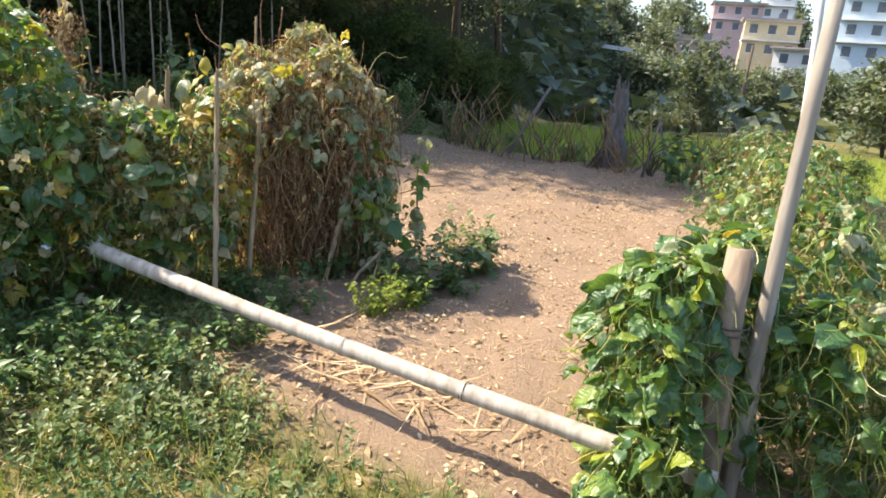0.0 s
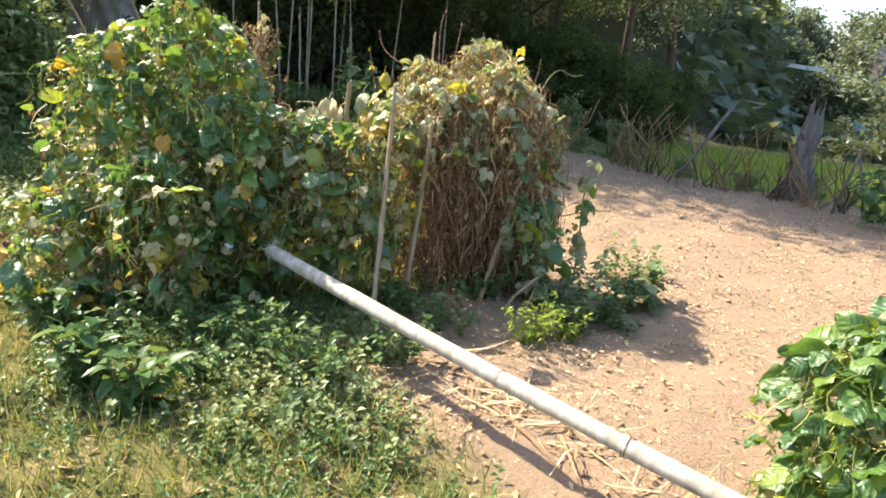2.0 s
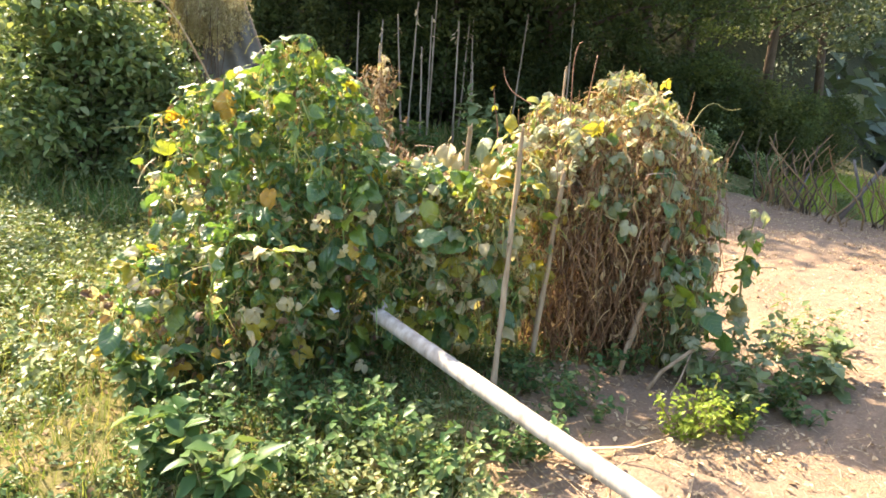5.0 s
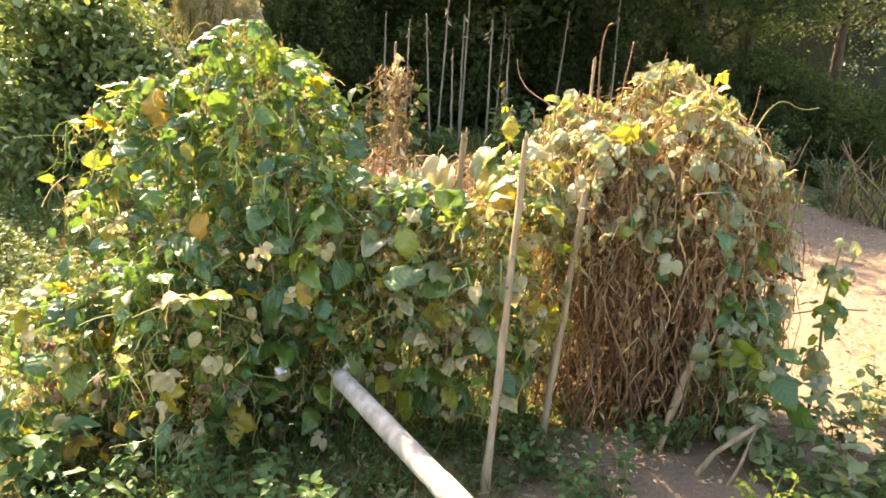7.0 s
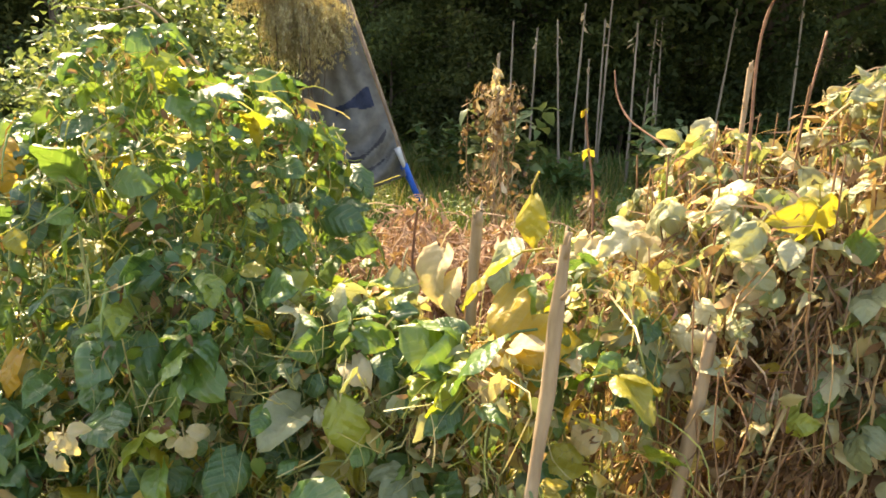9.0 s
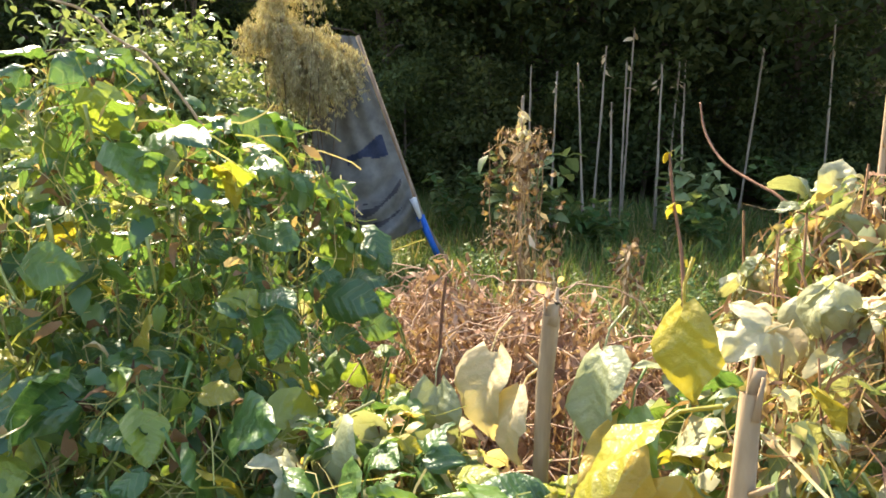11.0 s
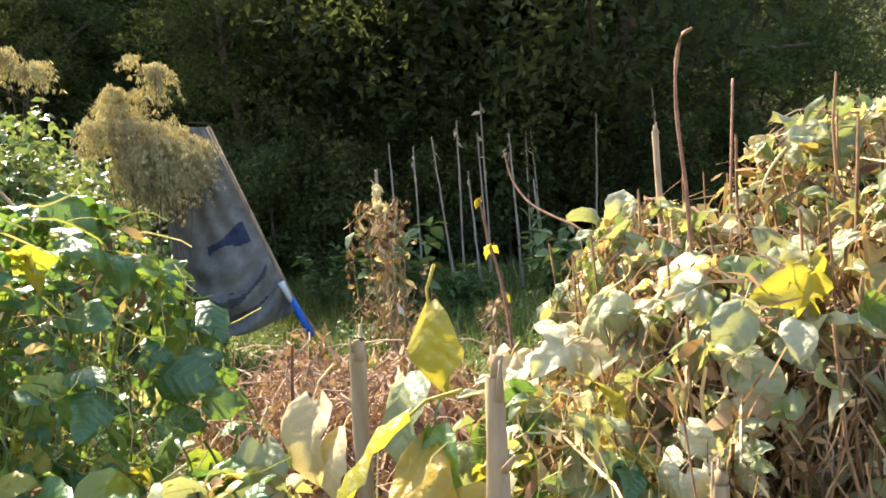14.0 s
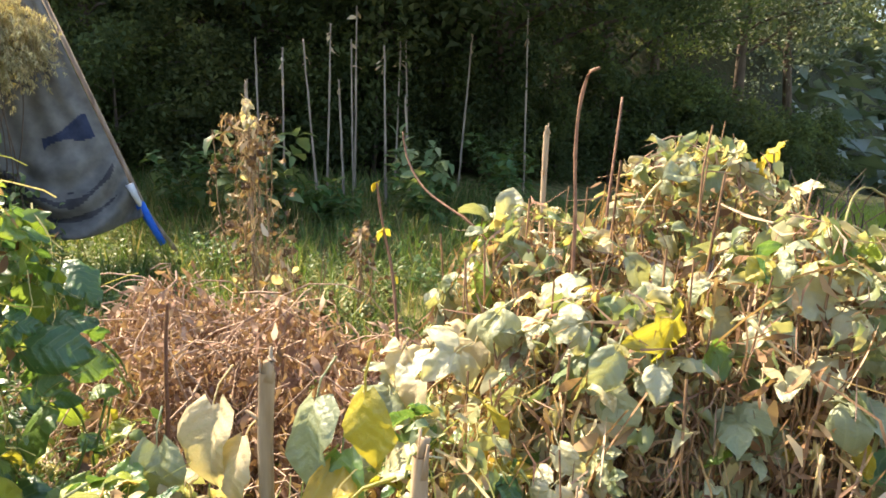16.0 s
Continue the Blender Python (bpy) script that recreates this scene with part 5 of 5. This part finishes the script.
def sunlit_scale(x, y, want):
    """Trees between the sun and the bean rows stay low, as the rows stand in the sun."""
    line = y + 0.366 * x
    room = (0.90 * ((-8.6 if line < 5.2 else -5.0) - x) / 0.82 + 0.5 - land1(x, y)) / 8.2
    return want if line > 11.2 else max(0.35, min(want, room))


spots = [(x, y, sunlit_scale(x, y, sc)) for x, y, sc in spots]
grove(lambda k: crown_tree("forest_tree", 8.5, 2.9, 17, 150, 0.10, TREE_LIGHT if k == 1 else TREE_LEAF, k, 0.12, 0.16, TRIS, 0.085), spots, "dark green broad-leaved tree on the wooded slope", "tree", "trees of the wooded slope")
under = []
for k in range(36):
    x = -18 + 21 * k / 36 + rng.normal(0, 0.4)
    under.append((x, float(foot_line(x)) - 0.5 + rng.uniform(-0.4, 1.6), rng.uniform(0.6, 1.1)))
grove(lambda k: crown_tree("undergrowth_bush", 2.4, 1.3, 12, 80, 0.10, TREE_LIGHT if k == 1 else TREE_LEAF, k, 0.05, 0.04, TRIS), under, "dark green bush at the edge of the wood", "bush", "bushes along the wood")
grove(lambda k: crown_tree("shrub", 1.9, 1.0, 16, 62, 0.078, SHRUB_LEAF, k, 0.05, 0.03, FLAT), [(-6.75, 5.75, 1.15), (-6.35, 6.2, 1.0), (-7.6, 5.6, 1.0), (-7.2, 6.6, 1.0), (-8.2, 6.2, 1.0), (-8.4, 7.6, 1.1), (-9.8, 6.8, 1.1), (-9.2, 5.4, 0.7), (-10.5, 8.0, 1.2)], "pale green leafy shrub on the grass bank", "shrub", "shrubs on the bank")
grove(lambda k: crown_tree("pale_tree", 8.0, 3.0, 15, 95, 0.12, TREE_PALE, k, 0.3, 0.17), [(0.6, 23.5, 1.0), (2.6, 28, 1.0), (3.4, 37, 1.1), (5.4, 44, 1.1), (1.6, 33, 1.1), (7.5, 55, 1.2)], "grey-green tree with a reddish trunk", "tree", "pale trees by the valley")
edge_bush = []
for k in range(15):
    x = -1.0 + 9.5 * k / 15 + rng.normal(0, 0.2)
    edge_bush.append((x, 11.6 - 0.22 * max(x, 0) + rng.uniform(0.2, 1.4), rng.uniform(0.2, 0.36) if 1.2 < x < 4.2 else rng.uniform(0.3, 0.62)))
grove(lambda k: crown_tree("field_edge_bush", 1.7, 0.8, 9, 30, 0.09, SHRUB_LEAF, k, 0.05, 0.025), edge_bush, "thin scrubby bush at the field's edge", "bush", "bushes at the field's edge")
valley = []
for k in range(40):
    d, q = rng.uniform(24, 80), rng.uniform(0.16, 0.75)
    if q < 0.31 and d < 67 or 0.38 < q < 0.56:
        continue
    valley.append((d * q, d * math.sqrt(1 - q * q), rng.uniform(0.5, 1.0) * (0.75 + d / 110)))
valley += [(29, 70, 1.1), (33, 76, 1.3), (40, 78, 1.0), (26, 80, 1.6), (50, 82, 1.0), (22, 84, 1.8), (36, 110, 2.2), (60, 118, 1.8), (46, 120, 1.8)] + [(50 + 9 * k + 3 * (k % 2), 190 + 6 * (k % 3) - 3 * k, 3.4 + 0.5 * (k % 3)) for k in range(9)] + [(40 + 7 * k, 178 + 5 * (k % 3) - 2 * k, 2.6 + 0.5 * (k % 2)) for k in range(8)]
for x, y in ((12.6, 58), (14.4, 59), (16.2, 58), (18.2, 57), (20, 57), (10.8, 57)):
    valley.append((x, y, (2.4 + 0.3 * (int(x) % 2) - land1(x, y)) / 3.6))
for k in range(22):
    q, d = 0.28 + 0.32 * k / 22, 80 + 9 * (k % 3)
    x, y = d * q, d * math.sqrt(1 - q * q)
    valley.append((x, y, (1.1 + 0.012 * d + 0.5 * (k % 2) - land1(x, y)) / 3.6))
grove(lambda k: crown_tree("valley_tree", 3.6, 1.9, 12, 22, 0.27, TREE_PALE, k, 0.1, 0.09, TRIS), valley, "rounded green tree in the valley", "tree", "trees in the valley")

# dead brushwood along the field's edge
for k in range(20):
    x = (-0.6 + 5.4 * k / 20) + rng.normal(0, 0.2)
    y = 11.1 - 0.22 * x + rng.normal(0, 0.25)
    ob = empty("dead_brush", (x, y, land1(x, y)), "tangled dead brown brushwood at the field's edge", "brushwood", "brushwood at the field's edge")
    for _ in range(10):
        a, L = rng.uniform(0, 6.28), rng.uniform(0.3, 1.05)
        s = Soup()
        vine(s, (rng.normal(0, 0.1), rng.normal(0, 0.1), -0.05), (0.6 * L * math.cos(a), 0.6 * L * math.sin(a), L), rng.uniform(0.007, 0.016), 0.02, 6, 0.1)
        part_mesh("twig", s.mesh("twig", [STEM_DRY if k % 3 else BARK]), ob)


stump = empty("dead_tree_stump", (2.75, 10.75, land1(2.75, 10.75)), "broken grey dead tree stump at the field's edge", "stump")
stump.location.x = 2.85
s = Soup()
s.tube([(0, 0, -0.1), (0.02, 0, 0.3), (-0.03, 0.02, 0.65), (0.03, 0, 1.0), (0.02, 0, 1.24)], 0.2, 0.11, 12, 0.16)
part_mesh("trunk", s.mesh("trunk", [DEAD_WOOD], False), stump)
for k in range(7):
    s = Soup()
    a, h = 0.9 * k, rng.uniform(0.10, 0.26)
    s.tube([(0.02 + 0.07 * math.cos(a), 0.07 * math.sin(a), 1.12), (0.02 + 0.085 * math.cos(a), 0.085 * math.sin(a), 1.22 + h)], 0.035, 0.008, 5, 0.25)
    part_mesh("splinter", s.mesh("splinter", [DEAD_WOOD], False), stump)
for k in range(2):
    s = Soup()
    a = 1.2 + 2.6 * k
    s.tube([(0.03, 0, 0.88 - 0.1 * k), (0.03 + 0.2 * math.cos(a), 0.2 * math.sin(a), 1.06 - 0.1 * k), (0.03 + 0.24 * math.cos(a), 0.22 * math.sin(a), 1.15 - 0.14 * k)], 0.04, 0.012, 6, 0.15)
    part_mesh("broken_branch", s.mesh("broken_branch", [DEAD_WOOD]), stump)

sticks("dead_branch", "grey dead branch leaning in the brushwood", [((1.15, 10.7, 0.0), (1.75, 10.85, 1.12), 0.035), ((1.5, 10.9, 0.0), (1.2, 10.8, 0.8), 0.022), ((3.15, 10.0, -0.1), (3.32, 10.05, 0.82), 0.02), ((3.55, 10.0, -0.1), (3.3, 10.1, 0.8), 0.018), ((3.0, 10.2, -0.1), (3.65, 10.3, 0.4), 0.015), ((0.6, 11.0, 0.0), (0.75, 11.05, 0.55), 0.015)], DEAD_WOOD)
weed_clump((3.45, 9.4), 0.4, 0.72, 170, WEED, "dark broad-leaved bush at the field's edge", 0.14)

# ---- the far slope: wall and houses ----
def box(s, x0, y0, z0, x1, y1, z1):
    s.add(cube_v * (np.array([x1 - x0, y1 - y0, z1 - z0]) / 2) + np.array([x0 + x1, y0 + y1, z0 + z1]) / 2, cube_f)


def solo(name, parent, mat, *dims, label=""):
    s = Soup()
    box(s, *dims)
    return part_mesh(name, s.mesh(name, [mat], False), parent, label)


WALLS = {n: plain_mat("render_" + n, tuple(0.85 * q for q in c), c, 1.2, 0.85, 0.1) for n, c in (("white", (0.78, 0.78, 0.76)), ("pink", (0.72, 0.50, 0.46)), ("cream", (0.74, 0.62, 0.40)), ("blue", (0.55, 0.66, 0.74)))}
GLASS = plain_mat("dark_window", (0.10, 0.12, 0.14), (0.18, 0.20, 0.22), 3, 0.15, 0.0)
ROOF = plain_mat("tin_roof", (0.36, 0.30, 0.28), (0.48, 0.42, 0.40), 2, 0.5, 0.1)


def house(at, w, d, floors, colour, yaw, label):
    ob = empty("house", (at[0], at[1], at[2]), label, "house", "houses across the valley")
    H = floors * 2.9
    wall = WALLS[colour]
    solo("wall", ob, wall, -w / 2, -d / 2, -9.0, w / 2, d / 2, H)
    for k in range(floors):
        solo("floor_slab", ob, WALLS["white"], -w / 2 - 0.15, -d / 2 - 0.7, k * 2.9 + 2.68, w / 2 + 0.15, d / 2 + 0.2, k * 2.9 + 2.88)
        n = max(2, int(w / 2.6))
        for i in range(n):
            cx = -w / 2 + w * (i + 0.5) / n
            win = solo("window", ob, GLASS, cx - 0.55, -d / 2 - 0.06, k * 2.9 + 0.9, cx + 0.55, -d / 2 + 0.05, k * 2.9 + 2.2)
            solo("frame", win, WALLS["white"], cx - 0.65, -d / 2 - 0.05, k * 2.9 + 0.78, cx + 0.65, -d / 2 + 0.03, k * 2.9 + 0.88)
        solo("window", ob, GLASS, -w / 2 - 0.06, -0.6, k * 2.9 + 0.9, -w / 2 + 0.05, 0.6, k * 2.9 + 2.2)
    solo("roof", ob, ROOF if floors < 3 else WALLS["white"], -w / 2 - 0.5, -d / 2 - 1.0, H, w / 2 + 0.5, d / 2 + 0.4, H + 0.22)
    solo("water_tank", ob, GLASS, w * 0.1, 0, H + 0.2, w * 0.1 + 1.1, 1.1, H + 1.4)
    ob.rotation_euler = (0, 0, radians(yaw))
    return ob


for (x, y, z), w, d, floors, colour, yaw, label in (
        ((53.0, 107.8, 4.6), 8, 6, 2, "cream", -22, "cream rendered house with a flat roof across the valley"),
        ((60.0, 137.3, 9.6), 9, 7, 2, "pink", -20, "pink rendered house with wide balconies across the valley"),
        ((66.5, 134.0, 9.6), 6, 6, 3, "white", -30, "tall white rendered house with a flat roof across the valley"),
        ((41.0, 118.2, 4.6), 6, 6, 1, "cream", -16, "small cream house among trees across the valley"),
        ((42.0, 108.0, 3.6), 7, 5, 1, "pink", -24, "low pink house across the valley"),
        ((60.5, 93.2, 4.6), 9, 6, 4, "blue", -34, "pale blue rendered house across the valley"),
        ((53.5, 98.9, 3.2), 6, 5, 1, "white", -36, "low white house with a flat roof across the valley")):
    house((x, y, z), w, d, floors, colour, yaw, label)
wx, wy = 15.9, 65.2
wall = empty("retaining_wall", (wx, wy, 3.02), "long low pale concrete wall on the slope", "wall")
solo("coping", wall, WALLS["white"], -3.0, -0.25, 0.2, 3.0, 0.25, 0.55)
FOOTING = plain_mat("mossy_footing", (0.035, 0.045, 0.02), (0.09, 0.10, 0.045), 3, 0.95, 0.6, 0.05)
solo("footing", wall, FOOTING, -3.0, -0.22, -7.0, 3.0, 0.22, 0.2, label="dark mossy footing")
wall.rotation_euler = (0, radians(3.8), radians(-14))
n = 26000
d, q = rng.uniform(30, 260, n) ** 1.0, rng.uniform(0.05, 0.85, n)
x, y = d * q, d * np.sqrt(1 - q * q)
pos = np.stack([x, y, land(x, y) + rng.uniform(0.0, 1.6, n) * (0.5 + 0.5 * wobble(x, y, 0.13))], -1)
tagged(new("far_scrub", strewn("far_scrub", QUADS, pos, rng.uniform(0, 6.28, n), rng.normal(0, 0.4, n), rng.normal(0, 0.4, n), rng.uniform(0.6, 1.8, n), TREE_PALE)), "green scrub covering the far slope", "scrub", "", "stuff")
mast = empty("utility_pole", (22.0, 47.3, land1(22.0, 47.3)), "slim dark utility pole in the valley", "pole")
s = Soup()
s.tube([(0, 0, -0.3), (0.1, 0, 3.75 - land1(22.0, 47.3))], 0.13, 0.09, 8)
part_mesh("shaft", s.mesh("shaft", [BARK]), mast)

# ---- shoots and stray things on the row ----
def shoot(pts, r, mat, label, name="vine_shoot", leaf=None, leaves=2, size=0.65):
    o = np.array(pts[0], float)
    ob = empty(name, o, label, "shoot", "stray shoots")
    s = Soup()
    P = np.array([np.array(p, float) - o for p in pts])
    for _ in range(2):
        mid = np.stack([0.75 * P[:-1] + 0.25 * P[1:], 0.25 * P[:-1] + 0.75 * P[1:]], 1).reshape(-1, 3)
        P = np.concatenate([P[:1], mid, P[-1:]])
    s.tube(P, r, r * 0.6, 6, 0.06)
    part_mesh("stem", s.mesh("stem", [mat]), ob)
    if leaf:
        for k in range(leaves):
            p = np.array(pts[-1 - k % min(leaves, len(pts) - 1)]) - o
            place_part("leaf", leaf[rng.integers(len(leaf))], ob, Vector(p), rng.uniform(0, 6.28), rng.normal(-0.9, 0.15), 0.2, size)
    return ob


shoot([(-1.25, 4.5, 1.0), (-1.24, 4.52, 1.4), (-1.26, 4.54, 1.62), (-1.246, 4.547, 1.74), (-1.22, 4.55, 1.75)], 0.0048, STEM_RED, "reddish bare bean shoot rising from the withered plants")
shoot([(-1.22, 4.7, 1.0), (-1.21, 4.78, 1.36), (-1.2, 4.91, 1.7)], 0.0048, STEM_RED, "reddish bare bean shoot rising from the withered plants")
shoot([(-1.3, 4.66, 1.2), (-1.52, 4.73, 1.39), (-1.6, 4.76, 1.42), (-1.68, 4.79, 1.46), (-1.74, 4.83, 1.53), (-1.76, 4.85, 1.6)], 0.004, STEM_RED, "curved reddish shoot over the dead heap")
shoot([(-0.85, 4.9, 1.1), (-0.8, 5.18, 1.46), (-0.81, 5.19, 1.57)], 0.004, STEM, "green shoot with yellow flower-like leaves", leaf=LEAF_YELLOW)
shoot([(-0.7, 4.85, 1.0), (-0.62, 5.2, 1.36), (-0.54, 5.44, 1.48), (-0.44, 5.44, 1.42), (-0.36, 5.44, 1.44)], 0.004, STEM, "curling green shoot at the end of the row")
shoot([(-3.83, 7.06, 1.25), (-3.76, 6.95, 1.6), (-3.68, 6.82, 1.68), (-3.6, 6.72, 1.64), (-3.56, 6.66, 1.55)], 0.006, STEM_DRY, "withered bean tip hung with dry cream leaves", leaf=LEAF_CREAM, leaves=9, size=0.9)
shoot([(-1.66, 4.6, 1.0), (-1.71, 4.68, 1.25), (-1.74, 4.68, 1.36), (-1.755, 4.674, 1.48)], 0.005, STEM_RED, "reddish bean tip with yellow and cream leaves", leaf=LEAF_YELLOW, leaves=4, size=0.28)
shoot([(-2.35, 4.55, 0.7), (-2.38, 4.6, 1.0), (-2.36, 4.6, 1.12)], 0.007, STEM_RED, "bare dry stalk above the dead heap")
shoot([(-4.1, 5.3, 0.1), (-4.2, 5.1, 1.2), (-4.3, 4.7, 1.88), (-4.37, 4.53, 1.96), (-4.38, 4.45, 2.07), (-4.43, 4.29, 2.11), (-4.5, 4.16, 2.12)], 0.009, STAKE, "pale bare twig curving above the bean leaves", "bare_twig")
shoot([(-4.34, 4.60, 1.93), (-4.40, 4.44, 1.88), (-4.46, 4.34, 1.90), (-4.49, 4.28, 1.89)], 0.005, STAKE, "thin pale side twig above the bean leaves", "bare_twig")
def big_leaf(mat, size, three=False, fold=0.18, curl=0.6):
    return bean_leaf_mesh("leaf", mat, three, size, fold, curl)


OCHRE = leaf_mat("bean_leaf_ochre", [(0.0, (0.52, 0.27, 0.02)), (1.0, (0.58, 0.33, 0.03))], glow=0.45)
for p, me, yaw, pitch in (
        ((-2.74, 3.45, 1.37), big_leaf(OCHRE, 0.15), 3.5, -1.15), ((-2.37, 3.32, 0.95), big_leaf(OCHRE, 0.11), 3.4, -0.8),
        ((-1.36, 3.74, 1.27), big_leaf(YELLOW, 0.11), 2.2, -0.55), ((-1.367, 3.81, 1.36), big_leaf(YELLOW, 0.09), 2.9, -1.3),
        ((-1.78, 4.06, 1.16), big_leaf(CREAM, 0.15, False, 0.35, 1.2), 3.1, -0.8), ((-1.70, 4.03, 1.12), big_leaf(CREAM, 0.12, False, 0.35, 1.2), 2.6, -0.9), ((-1.85, 4.0, 1.10), big_leaf(SAGE, 0.13, False, 0.35, 1.2), 3.5, -0.9),
        ((-1.56, 4.03, 1.22), big_leaf(SAGE, 0.14), 2.8, -1.0), ((-1.5, 4.0, 1.16), big_leaf(GREEN, 0.12), 3.0, -1.0), ((-1.31, 3.66, 1.17), big_leaf(GREEN, 0.11), 2.6, -0.4),
        ((-1.98, 3.5, 0.97), big_leaf(GREEN, 0.13, True), 3.2, -0.9), ((-2.45, 4.36, 1.27), big_leaf(GREEN, 0.14), 4.6, -0.5), ((-2.5, 4.33, 1.22), big_leaf(GREEN, 0.13), 3.4, -1.2),
        ((-2.25, 3.7, 1.2), big_leaf(YELLOW, 0.10), 3.0, -1.1), ((-1.13, 4.42, 1.15), big_leaf(CREAM, 0.08), 2.9, -0.5)):
    near = min(row, key=lambda o: (o.location.xy - Vector(p).xy).length)
    place_part("leaf", me, near, Vector(p) - near.location, yaw, pitch, 0.2)
near = min((o for o in bpy.data.objects if o.name.startswith("dried_bean_plant")), key=lambda o: (o.location.xy - Vector((-1.3, 4.5))).length)
for k in range(18):
    t = rng.random()
    p = Vector((-1.62 + 0.5 * t, 4.36 + 0.2 * t + rng.normal(0, 0.05), 1.10 + 0.3 * t + rng.normal(0, 0.03)))
    place_part("leaf", (LEAF_SAGE if k % 3 else LEAF_CREAM)[rng.integers(5)], near, p - near.location, rng.normal(3.1, 0.7), rng.normal(-0.5, 0.3), rng.normal(0, 0.4), rng.uniform(0.7, 1.15))
shoot([(-1.05, 4.85, 1.15), (-1.12, 5.0, 1.43), (-1.03, 5.07, 1.5), (-0.99, 5.11, 1.58)], 0.005, STEM, "bare brown twig over the withered plants")


def blossom(plant, p, size):
    """A small white bean flower: two cupped petals."""
    s = Soup()
    for k in (-1, 1):
        v, f = leaflet(size, size * 0.9, 0.4, 0.7 * k)
        s.add(put(v, pose(0, 0, 0, 35 * k + 20, 0, 90 * (k > 0))), f)
    ob = part_mesh("flower", s.mesh("flower", [WHITE]), plant, "small white flower")
    ob.location = Vector(p) - plant.location


for p in ((-1.98, 3.3, 0.42), (-2.69, 4.38, 1.4), (-2.3, 3.32, 0.55)):
    blossom(min(row, key=lambda o: (o.location.xy - Vector(p).xy).length), p, 0.032)
blossom(vines[0], (0.76, 2.13, 0.62), 0.03)
